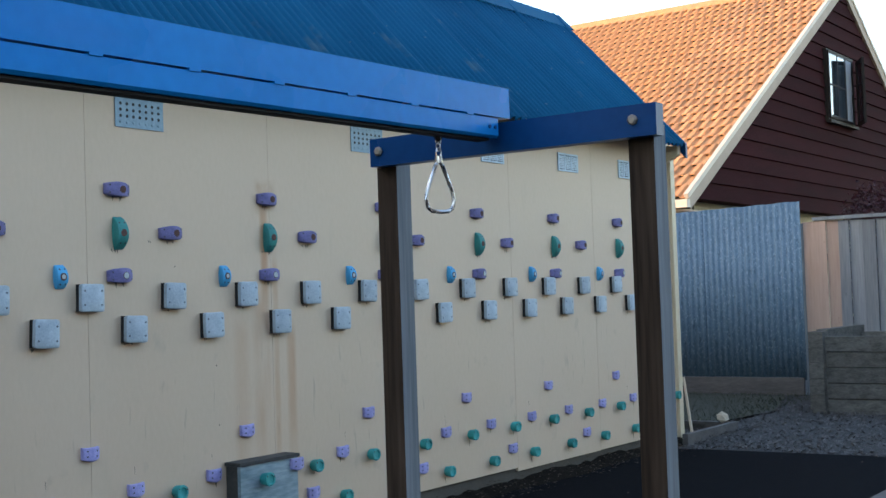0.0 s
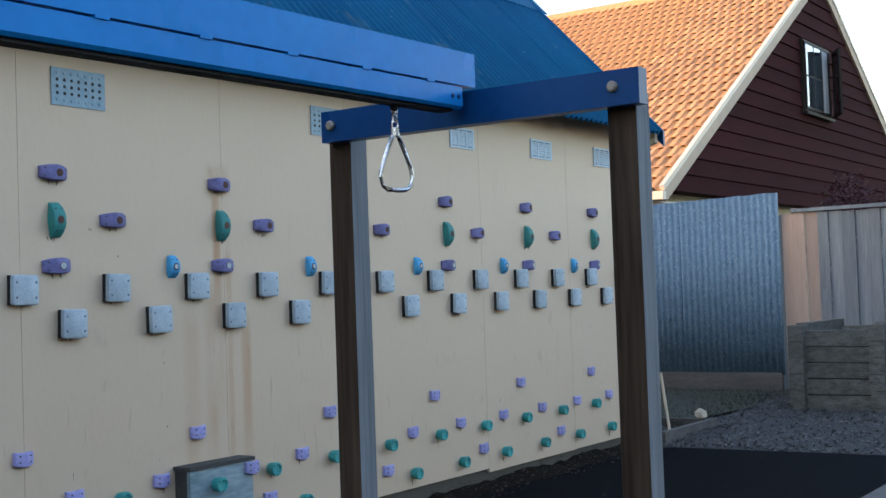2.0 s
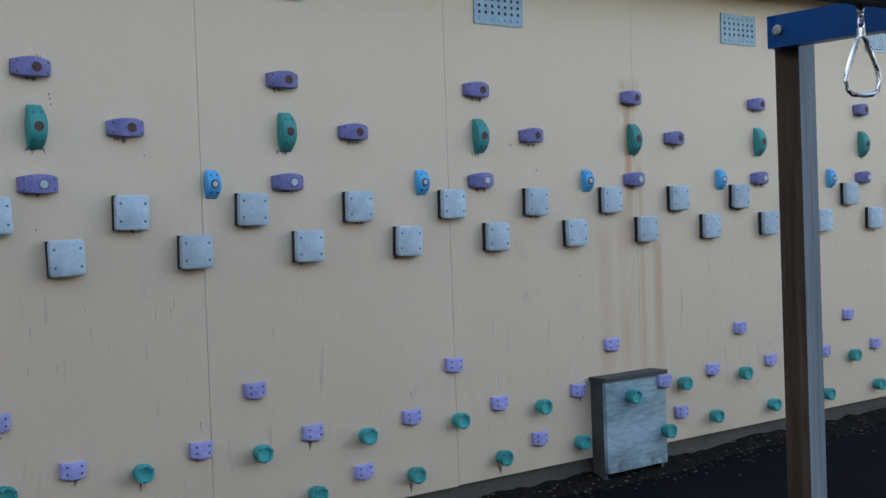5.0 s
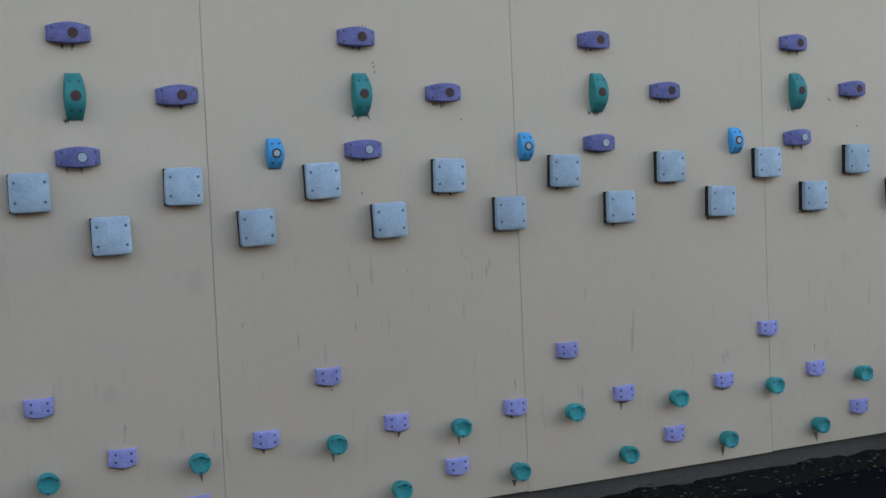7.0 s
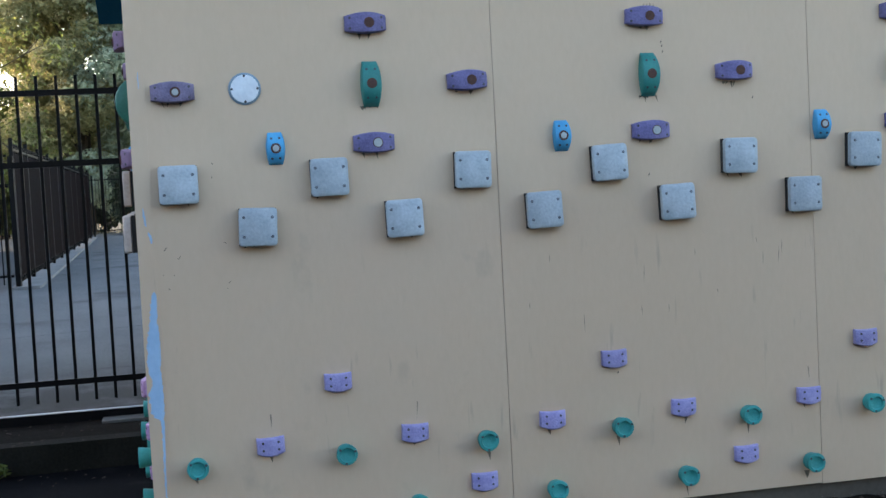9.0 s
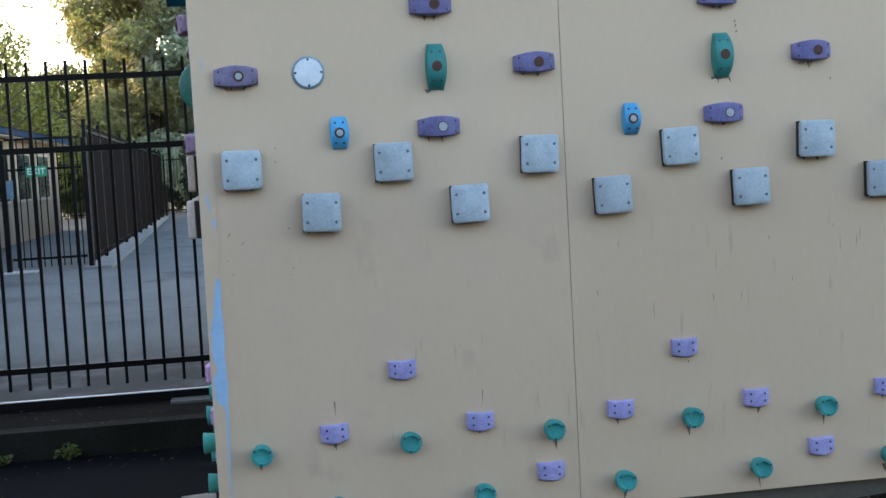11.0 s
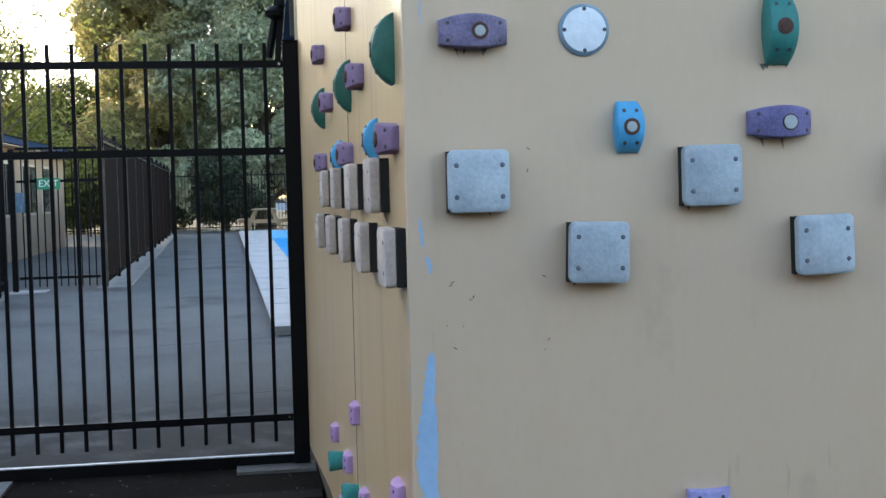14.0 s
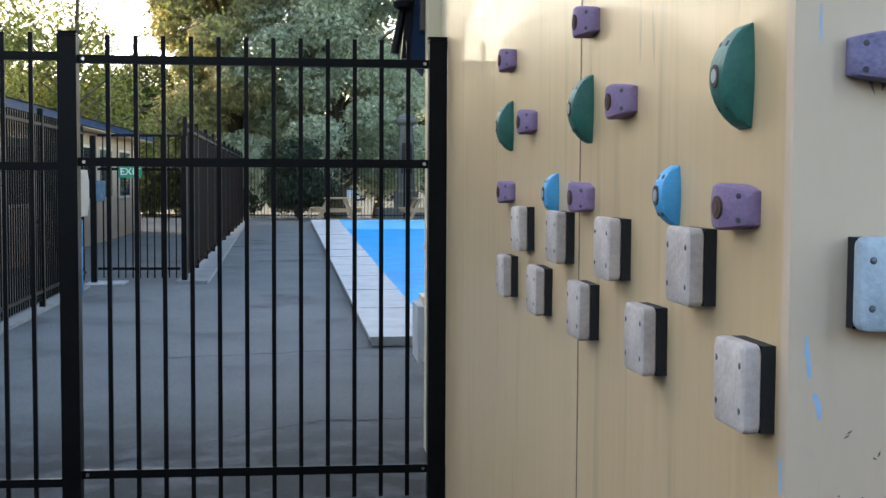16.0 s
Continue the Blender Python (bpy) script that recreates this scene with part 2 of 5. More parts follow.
M["purple"] = surf("worn_purple_resin", (0.085, 0.078, 0.19), (0.20, 0.185, 0.38), 18, 0.7, bump=0.25, fine=150, space="object", vary=0.1)
# Mauve of the end-wall grips, redder than the front's purple.
M["mauve"] = surf("end_wall_mauve_resin", (0.19, 0.12, 0.21), (0.27, 0.18, 0.29), 16, 0.7, bump=0.25, fine=150, space="object", vary=0.08)
M["mauve_front"] = surf("weathered_mauve_resin", (0.10, 0.085, 0.155), (0.24, 0.21, 0.33), 20, 0.75, bump=0.3, fine=150, space="object")
M["lilac"] = surf("worn_lilac_resin", (0.22, 0.205, 0.44), (0.38, 0.36, 0.60), 34, 0.7, bump=0.3, fine=140, space="object", vary=0.12)
# Lilac of the end wall, its pink tint is warm light put into the colour.
M["lilac_end"] = surf("worn_warm_lit_lilac_resin", (0.36, 0.20, 0.40), (0.46, 0.29, 0.50), 30, 0.7, bump=0.3, fine=140, space="object", vary=0.1)
M["green"] = surf("teal_green_resin", (0.010, 0.17, 0.16), (0.022, 0.25, 0.22), 24, 0.6, bump=0.2, fine=150, space="object", vary=0.12)
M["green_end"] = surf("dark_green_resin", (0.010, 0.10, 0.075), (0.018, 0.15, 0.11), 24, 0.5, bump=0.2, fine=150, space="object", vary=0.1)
M["knob"] = surf("turquoise_resin", (0.012, 0.24, 0.23), (0.03, 0.34, 0.31), 24, 0.6, bump=0.2, fine=150, space="object", vary=0.12)
M["sky_blue"] = surf("sky_blue_resin", (0.03, 0.28, 0.52), (0.06, 0.36, 0.60), 20, 0.6, bump=0.2, fine=150, space="object", vary=0.1)
# Same resin as the front blocks, warm reflected light put into the colour.
M["resin_end"] = surf("warm_lit_resin_block", (0.40, 0.325, 0.28), (0.58, 0.50, 0.435), 16, 0.75, bump=0.16, fine=110, space="object", vary=0.1)
M["white_resin"] = surf("grey_white_resin_block", (0.29, 0.35, 0.385), (0.45, 0.515, 0.55), 16, 0.75, bump=0.16, fine=110, space="object", vary=0.1)
M["spacer"] = surf("black_rubber_spacer", (0.008, 0.008, 0.008), (0.018, 0.017, 0.016), 20, 0.85, space="object")
M["rust_disc"] = surf("rusty_recess", (0.05, 0.022, 0.018), (0.10, 0.045, 0.03), 50, 0.8, space="object")
M["washer"] = surf("grey_washer", (0.30, 0.34, 0.35), (0.42, 0.46, 0.46), 40, 0.5, 0.3, space="object")
M["cover"] = surf("brushed_cover_plate", (0.55, 0.62, 0.68), (0.70, 0.76, 0.80), 18, 0.45, 0.3, space="object")
M["box_ply"] = surf("worn_blue_grey_ply", (0.13, 0.20, 0.22), (0.36, 0.44, 0.46), 8, 0.75, bump=0.3, stretch=(1, 0.25, 1))
stain(M["box_ply"], (0.05, 0.055, 0.05), [("Z", -1, -0.5, 0.03, 0.16)], 14, 0.35, 0.6)
M["box_dark"] = surf("dark_weathered_edge", (0.03, 0.03, 0.028), (0.07, 0.065, 0.055), 9, 0.85)
M["tile"] = surf("terracotta_roof_tile", (0.42, 0.185, 0.07), (0.58, 0.285, 0.12), 11, 0.8, bump=0.25, vary=0.18)
M["siding"] = surf("dark_maroon_weatherboard", (0.024, 0.0065, 0.007), (0.042, 0.0125, 0.0135), 5, 0.85, bump=0.2, stretch=(1, 0.15, 1), vary=0.12, spec=0.03)
M["white_paint"] = surf("off_white_paint", (0.54, 0.44, 0.33), (0.64, 0.53, 0.40), 4, 0.5)
M["barge_tan"] = surf("weathered_tan_paint", (0.33, 0.24, 0.17), (0.43, 0.32, 0.23), 4, 0.7)
M["frame_dark"] = surf("dark_window_timber", (0.012, 0.009, 0.008), (0.028, 0.021, 0.017), 6, 0.6, spec=0.15)
M["curtain"] = surf("pale_curtain", (0.35, 0.36, 0.38), (0.5, 0.5, 0.52), 6, 0.9, stretch=(1, 6, 0.3))
M["black_steel"] = surf("black_powder_coat", (0.002, 0.002, 0.0024), (0.005, 0.005, 0.0055), 8, 0.45, bump=0.03, spec=0.12)
M["house_wall"] = surf("cream_house_wall", (0.42, 0.36, 0.25), (0.50, 0.43, 0.30), 3, 0.8)
# Lighter tan, with warm sun on the school wall put into the colour.
M["school_wall"] = surf("sunlit_school_wall", (0.36, 0.25, 0.16), (0.46, 0.34, 0.23), 2, 0.8)
M["sky_block"] = surf("grey_sky_block_wall", (0.17, 0.13, 0.095), (0.25, 0.20, 0.15), 2, 0.8)
M["pool_blue"] = surf("blue_pool_water", (0.001, 0.17, 0.44), (0.014, 0.42, 0.80), 2.6, 0.40, bump=0.5, fine=11, stretch=(1.0, 0.22, 1), spec=0.06, big=0.5)
M["pool_tile"] = surf("pale_blue_tile", (0.10, 0.43, 0.68), (0.15, 0.50, 0.74), 6, 0.4, spec=0.2)
M["picnic"] = surf("weathered_table_timber", (0.23, 0.15, 0.085), (0.36, 0.25, 0.15), 7, 0.8, stretch=(1, 0.2, 1))
M["stone"] = surf("grey_memorial_stone", (0.07, 0.07, 0.062), (0.14, 0.138, 0.125), 5, 0.85, bump=0.3)
M["bark"] = surf("tree_bark", (0.045, 0.035, 0.025), (0.10, 0.08, 0.06), 9, 0.95, bump=0.8, stretch=(1, 1, 0.25))
M["sign_green"] = surf("exit_sign_green", (0.01, 0.24, 0.12), (0.012, 0.28, 0.14), 4, 0.5, bump=0)
M["sign_white"] = surf("white_lettering", (0.75, 0.78, 0.76), (0.80, 0.82, 0.80), 4, 0.5, bump=0)
M["drip"] = surf("dark_drip_stain", (0.10, 0.082, 0.06), (0.24, 0.195, 0.145), 30, 0.85)
M["car_dark"] = surf("dark_car_paint", (0.012, 0.02, 0.05), (0.02, 0.03, 0.07), 3, 0.5, spec=0.2)
M["car_glass"] = surf("dark_car_glass", (0.015, 0.017, 0.02), (0.03, 0.033, 0.036), 3, 0.35, bump=0, spec=0.3)
M["car_white"] = surf("silver_car_paint", (0.24, 0.29, 0.36), (0.30, 0.35, 0.42), 3, 0.5, spec=0.25)
M["stone_pale"] = surf("pale_rock", (0.42, 0.34, 0.24), (0.58, 0.50, 0.38), 12, 0.85, bump=0.4)


def glass_mat():
    m = bpy.data.materials.new("window_glass")
    m.use_nodes = True
    b = m.node_tree.nodes["Principled BSDF"]
    b.inputs["Base Color"].default_value = (0.03, 0.04, 0.05, 1)
    b.inputs["IOR"].default_value = 2.3
    b.inputs["Roughness"].default_value, b.inputs["Specular IOR Level"].default_value = 0.03, 1.0
    b.inputs["Transmission Weight"].default_value = 0.15
    return m


M["glass"] = glass_mat()


def foliage(name, c1, c2, trans=0.35):
    """Leaf surface whose colour varies from leaf to leaf; light passes through in part."""
    m = bpy.data.materials.new(name)
    m.use_nodes = True
    n, ln = m.node_tree.nodes, m.node_tree.links.new
    g, mix, b = n.new("ShaderNodeNewGeometry"), n.new("ShaderNodeMix"), n["Principled BSDF"]
    mix.data_type = "RGBA"
    mix.inputs[6].default_value, mix.inputs[7].default_value = (*c1, 1), (*c2, 1)
    ln(g.outputs["Random Per Island"], mix.inputs[0])
    ln(mix.outputs[2], b.inputs["Base Color"])
    b.inputs["Roughness"].default_value = 0.6
    tr, ms = n.new("ShaderNodeBsdfTranslucent"), n.new("ShaderNodeMixShader")
    ln(mix.outputs[2], tr.inputs["Color"])
    ms.inputs[0].default_value = trans
    ln(b.outputs[0], ms.inputs[1])
    ln(tr.outputs[0], ms.inputs[2])
    ln(ms.outputs[0], n["Material Output"].inputs[0])
    return m


M["leaf_grey"] = foliage("grey_green_leaves", (0.25, 0.31, 0.20), (0.52, 0.56, 0.40), 0.5)
M["leaf_lime"] = foliage("yellow_green_leaves", (0.12, 0.16, 0.03), (0.30, 0.32, 0.09), 0.5)
M["leaf_olive"] = foliage("olive_leaves", (0.055, 0.075, 0.015), (0.17, 0.19, 0.05), 0.4)
# The gold is low sunlight on the crown, put into the leaf colour.
M["leaf_sunlit"] = foliage("sunlit_green_leaves", (0.25, 0.26, 0.12), (0.52, 0.48, 0.25), 0.55)
M["leaf_dark"] = foliage("dark_green_leaves", (0.010, 0.022, 0.009), (0.03, 0.05, 0.02), 0.15)
M["leaf_purple"] = foliage("purple_leaves", (0.03, 0.010, 0.015), (0.08, 0.02, 0.03), 0.25)
M["leaf_lawn"] = foliage("dull_grass_blades", (0.012, 0.018, 0.007), (0.036, 0.04, 0.018), 0.2)
M["leaf_hedge"] = foliage("fresh_green_leaves", (0.05, 0.09, 0.015), (0.16, 0.20, 0.04), 0.4)


# ---- mesh helpers ----
def mesh_of(bm, name, mat, smooth=False, edge=None):
    if edge:
        bmesh.ops.bevel(bm, geom=[e for e in bm.edges if len(e.link_faces) == 2 and e.calc_face_angle(0) > 0.6], offset=edge, segments=1, affect="EDGES", clamp_overlap=True)
    bmesh.ops.recalc_face_normals(bm, faces=bm.faces)
    me = bpy.data.meshes.new(name)
    bm.to_mesh(me)
    bm.free()
    me.materials.append(mat)
    if smooth:
        me.shade_smooth()
        me.set_sharp_from_angle(angle=radians(38))
    return me


def part(name, bm, mat, parent=None, label="", smooth=False, edge=None, at=None):
    """Links a bmesh (or a mesh already made) as one object, under a thing or part."""
    me = bm if isinstance(bm, bpy.types.Mesh) else mesh_of(bm, name, mat, smooth, edge)
    ob = new(name, me)
    if parent is not None:
        ob.parent = parent
    if at is not None:
        ob.matrix_basis = at
    return tagged(ob, label)


def box(x0, x1, y0, y1, z0, z1, bm=None):
    bm = bm or bmesh.new()
    v = [bm.verts.new((x, y, z)) for z in (z0, z1) for y in (y0, y1) for x in (x0, x1)]
    for f in ((0, 2, 3, 1), (4, 5, 7, 6), (0, 1, 5, 4), (2, 6, 7, 3), (0, 4, 6, 2), (1, 3, 7, 5)):
        bm.faces.new([v[i] for i in f])
    return bm


def prism(points, axis, a, b, bm=None):
    """A flat outline (list of pairs) drawn out along an axis from a to b."""
    bm = bm or bmesh.new()
    put = {"x": lambda p, q, r: (r, p, q), "y": lambda p, q, r: (p, r, q), "z": lambda p, q, r: (p, q, r)}[axis]
    lo = [bm.verts.new(put(p, q, a)) for p, q in points]
    hi = [bm.verts.new(put(p, q, b)) for p, q in points]
    n = len(points)
    bm.faces.new(lo)
    bm.faces.new(hi[::-1])
    for i in range(n):
        bm.faces.new((lo[i], lo[(i + 1) % n], hi[(i + 1) % n], hi[i]))
    return bm


def rod(a, b, r0, r1=None, n=8, bm=None):
    """A round bar from a to b."""
    bm = bm or bmesh.new()
    a, b, r1 = Vector(a), Vector(b), r0 if r1 is None else r1
    q = (b - a).to_track_quat("Z", "Y")
    rings = [[bm.verts.new(c + q @ Vector((r * math.cos(i * math.tau / n), r * math.sin(i * math.tau / n), 0))) for i in range(n)] for c, r in ((a, r0), (b, r1))]
    for i in range(n):
        bm.faces.new((rings[0][i], rings[0][(i + 1) % n], rings[1][(i + 1) % n], rings[1][i]))
    bm.faces.new(rings[0][::-1])
    bm.faces.new(rings[1])
    return bm


def lathe(profile, n=16, bm=None):
    """A turned shape round local z: profile of (radius, height)."""
    bm = bm or bmesh.new()
    rings = [[bm.verts.new((r * math.cos(i * math.tau / n), r * math.sin(i * math.tau / n), z)) for i in range(n)] for r, z in profile]
    for p, q in zip(rings, rings[1:]):
        for i in range(n):
            bm.faces.new((p[i], p[(i + 1) % n], q[(i + 1) % n], q[i]))
    bm.faces.new(rings[0][::-1])
    bm.faces.new(rings[-1])
    return bm


def tube(points, r, n=8, closed=False):
    """A round bar bent along a line of points."""
    bm = bmesh.new()
    pts = [Vector(p) for p in points]
    rings, m = [], len(pts)
    for i, p in enumerate(pts):
        d = (pts[(i + 1) % m] - pts[i - 1]) if closed else (pts[min(i + 1, m - 1)] - pts[max(i - 1, 0)])
        q = d.to_track_quat("Z", "Y")
        rings.append([bm.verts.new(p + q @ Vector((r * math.cos(k * math.tau / n), r * math.sin(k * math.tau / n), 0))) for k in range(n)])
    for i in range(m if closed else m - 1):
        a, b = rings[i], rings[(i + 1) % m]
        off = min(range(n), key=lambda s: (a[0].co - b[s].co).length)
        for k in range(n):
            bm.faces.new((a[k], a[(k + 1) % n], b[(k + 1 + off) % n], b[(k + off) % n]))
    if not closed:
        bm.faces.new(rings[0][::-1])
        bm.faces.new(rings[-1])
    return bm


def quads(name, verts, faces, mat):
    me = bpy.data.meshes.new(name)
    me.from_pydata(verts, [], faces)
    me.materials.append(mat)
    return me


# ---- ground ----
part("ground", box(-600, 600, -600, 600, -0.9, -0.42), M["earth"])
tagged(bpy.data.objects["ground"], "dark earth and grass reaching the horizon", "ground", kind="structure")


def fall(x):
    """Height of the black playground surface, which falls away towards the gate."""
    return 0.0 if x > -0.2 else max(-0.235, -0.09 * (-0.2 - x))


def playground():
    bm = bmesh.new()
    xs = [-3.20, -2.82, -2.4, -1.8, -1.2, -0.6, -0.2, 0.4, 2, 5, 9, 14]
    ys = [-14, -9, -5, -3, -1.5, -0.5, 0.3, 2, 4, 6, 8, 9.62]
    grid = [[bm.verts.new((x, y + (0.10 * (x - 0.7) if y > 9 else 0), fall(x) + 0.006 * math.sin(x * 2.1 + y * 1.3))) for x in xs] for y in ys]
    low = [[bm.verts.new((v.co.x, v.co.y, -0.42)) for v in row] for row in (grid[0], grid[-1])]
    for a, b in zip(grid, grid[1:]):
        for i in range(len(xs) - 1):
            bm.faces.new((a[i], a[i + 1], b[i + 1], b[i]))
    for top, bot in ((grid[0], low[0]), (grid[-1], low[1])):
        for i in range(len(xs) - 1):
            bm.faces.new((top[i], top[i + 1], bot[i + 1], bot[i]))
    return bm


tagged(part("pavement", playground(), M["rubber"], smooth=True), "black rubberised playground surface with leaf litter", "pavement", kind="structure")


def bark_ground():
    bm = bmesh.new()
    xs = np.linspace(-4.5, 9, 40)
    ys = np.linspace(9.4, 16, 24)
    g = [[bm.verts.new((x, y, -0.02 + 0.035 * min(1, max(0, (y - 9.7) / 2.5)) + 0.02 * noise.noise(Vector((x * 1.7, y * 1.7, 0))))) for x in xs] for y in ys]
    for a, b in zip(g, g[1:]):
        for i in range(len(xs) - 1):
            bm.faces.new((a[i], a[i + 1], b[i + 1], b[i]))
    return bm


tagged(part("mulch_bed", bark_ground(), M["mulch"], smooth=True), "grey weathered bark mulch beside the playground surface", "mulch", kind="structure")


def lawn_patch():
    bm = bmesh.new()
    pts = [(-3.5, 10.6), (-1.2, 10.7), (-0.2, 11.3), (-0.1, 12.6), (-0.6, 14.2), (-3.5, 14.4)]
    c = bm.verts.new((-2.0, 12.5, 0.075))
    ring = [bm.verts.new((x, y, 0.03)) for x, y in pts]
    for i in range(len(ring)):
        bm.faces.new((c, ring[i], ring[(i + 1) % len(ring)]))
    return bm


tagged(part("lawn", lawn_patch(), M["lawn"], smooth=True), "thin patchy lawn in front of the iron fence", "lawn", kind="structure")

# pool deck and the step in front of the gate
tagged(part("pool_deck", box(-48, -3.90, -9, 6, -0.6, -0.08), M["deck"]), "old grey asphalt deck with cracks", "pavement", kind="structure")
tagged(part("gate_step", box(-3.90, -3.30, -9, 0.22, -0.6, -0.078), M["step"], edge=0.01), "dirty asphalt step, shade below the gate put into its colour", "step", kind="structure")
kerb = part("kerb", box(-3.299, -3.15, -9, 0.20, -0.6, -0.072), M["kerb"], edge=0.015)
tagged(kerb, "mossy concrete kerb, shade below the gate put into its colour", "kerb", kind="structure")


def crack(name, pts, w, z):
    bm = bmesh.new()
    rnd = random.Random(len(pts) + int(100 * abs(pts[0][0])))
    fine = []
    for (x0, y0), (x1, y1) in zip(pts, pts[1:]):
        for i in range(8):
            f = i / 8
            fine.append((x0 + (x1 - x0) * f + rnd.uniform(-0.03, 0.03), y0 + (y1 - y0) * f))
    fine.append(pts[-1])
    a = [bm.verts.new((x - w * rnd.uniform(0.5, 1), y, z)) for x, y in fine]
    b = [bm.verts.new((x + w * rnd.uniform(0.5, 1), y, z)) for x, y in fine]
    for i in range(len(fine) - 1):
        bm.faces.new((a[i], a[i + 1], b[i + 1], b[i]))
    tagged(part(name, bm, M["dark"]), "crack in the old asphalt deck", "crack", kind="structure")


crack("crack", [(-9.15, -1.7), (-9.29, -1.05), (-9.5, -0.3), (-9.8, 0.39)], 0.02, -0.076)
crack("crack", [(-5.2, -1.5), (-5.37, -1.21), (-5.73, -0.98), (-5.96, -0.795), (-6.25, -0.375), (-6.31, 0.29)], 0.013, -0.076)
crack("crack", [(-21.2, -1.9), (-21.4, -1.1), (-21.1, 0.0)], 0.02, -0.076)

# ---- climbing wall building ----
SEAMS = [0.226, 1.452, 2.645, 3.838, 5.031, 6.224, 7.42, 8.612, 9.805, 10.02]
wall_e = tagged(part("wall_east", box(-0.22, -0.022, 0.30, 9.99, 0.02, 2.59), M["backing"]), "cream painted plywood climbing wall", "wall", kind="structure")
for i, (a, b) in enumerate(zip(SEAMS, SEAMS[1:])):
    low = 0.115 if a < 7.4 else 0.095
    part("panel", box(-0.021, 0.0, a + 0.001, b - 0.001, low + 0.004 * (i % 2), 2.60), M["panel"], wall_e, edge=0.001)
END = Matrix.Translation((0, 0.226, 0)) @ Matrix.Rotation(0.0133, 4, "Z") @ Matrix.Translation((0, -0.226, 0))
wall_s = tagged(part("wall_south", box(-3.80, -0.23, 0.247, 0.42, -0.02, 2.62), M["backing"], at=END), "plywood climbing wall at the building's end, warm light in its colour", "wall", kind="structure")


def end_panel(x0, x1, z0, z1, top):
    bm = bmesh.new()
    v = [bm.verts.new(p) for p in ((x0, 0.226, z0), (x1, 0.226, z1), (x1, 0.226, top), (x0, 0.226, top), (x0, 0.246, z0), (x1, 0.246, z1), (x1, 0.246, top), (x0, 0.246, top))]
    for f in ((0, 1, 2, 3), (7, 6, 5, 4), (0, 4, 5, 1), (1, 5, 6, 2), (2, 6, 7, 3), (3, 7, 4, 0)):
        bm.faces.new([v[k] for k in f])
    return bm


for a, b in ((-1.240, -0.023), (-2.46, -1.243), (-3.81, -2.463)):
    zl = lambda x: 0.13 if x > -2.8 else 0.13 + 0.1 * (x + 2.8)
    part("panel", end_panel(a, b, zl(a), zl(b), 2.60), M["end_panel"], wall_s)
tagged(part("seam", box(-1.2445, -1.2385, 0.2245, 0.2256, 0.13, 2.60), M["drip"], at=END), "dark dirty seam between the end panels", "seam", kind="structure")
corner = box(-0.0225, 0.004, 0.2225, 0.2275, 0.13, 2.60)
box(0.0006, 0.004, 0.2275, 0.277, 0.13, 2.60, corner)
corner_trim = tagged(part("corner_trim", corner, M["panel"]), "cream painted corner strip with flaking blue paint", "trim", kind="structure")


def paint_flake(edges, put, seed):
    """A ragged patch of old paint: its two edges (height, from, to) broken up every few millimetres."""
    bm, rp = bmesh.new(), random.Random(seed)
    rows = []
    for (z0, a0, b0), (z1, a1, b1) in zip(edges, edges[1:]):
        n = max(2, int(abs(z1 - z0) / 0.006))
        for i in range(n):
            f = i / n
            w = (b0 + (b1 - b0) * f) - (a0 + (a1 - a0) * f)
            jit = min(0.006, w * 0.35)
            rows.append((z0 + (z1 - z0) * f, a0 + (a1 - a0) * f + rp.uniform(-0.4, 1) * jit, b0 + (b1 - b0) * f - rp.uniform(-0.2, 0.5) * jit))
    lo = [bm.verts.new(put(a, z)) for z, a, b in rows]
    hi = [bm.verts.new(put(b, z)) for z, a, b in rows]
    for i in range(len(rows) - 1):
        bm.faces.new((lo[i], lo[i + 1], hi[i + 1], hi[i]))
    return bm


on_front = lambda a, z: (0.0046, a, z)
on_end = lambda a, z: (a, 0.2219, z)
for i, (edges, put) in enumerate((
    ([(1.0, 0.262, 0.269), (0.985, 0.254, 0.273), (0.94, 0.246, 0.274), (0.90, 0.243, 0.271), (0.86, 0.236, 0.275), (0.81, 0.229, 0.276), (0.74, 0.227, 0.272), (0.70, 0.239, 0.275), (0.66, 0.226, 0.276), (0.60, 0.231, 0.275), (0.585, 0.240, 0.272), (0.57, 0.262, 0.273), (0.40, 0.260, 0.267), (0.22, 0.261, 0.265)], on_front),
    ([(1.275, 0.245, 0.249), (1.25, 0.245, 0.253), (1.21, 0.251, 0.257)], on_front),
    ([(1.197, 0.258, 0.262), (1.18, 0.259, 0.271), (1.165, 0.264, 0.271), (1.155, 0.266, 0.269)], on_front),
    ([(1.72, 0.257, 0.259), (1.69, 0.256, 0.260), (1.66, 0.258, 0.260)], on_front),
    ([(1.105, -0.020, -0.014), (1.085, -0.021, -0.008), (1.06, -0.017, -0.006), (1.045, -0.012, -0.007)], on_end),
    ([(0.98, -0.020, -0.012), (0.93, -0.021, -0.006), (0.90, -0.015, -0.008)], on_end))):
    part("old_paint", paint_flake(edges, put, i), M["old_blue"], corner_trim, "flaking pale blue paint")
tagged(part("plinth", box(-0.2, -0.05, 0.35, 9.95, -0.42, 0.10), M["plinth"]), "very dark concrete plinth under the climbing wall", "plinth", kind="structure")
tagged(part("plinth", box(-3.8, -0.05, 0.285, 0.40, -0.42, 0.03), M["plinth"], at=END), "very dark concrete plinth under the climbing wall", "plinth", kind="structure")
tagged(part("wall_north", box(-4.1, -0.23, 9.85, 9.98, 0, 2.62), M["trim_cream"]), "cream painted end wall", "wall", kind="structure")
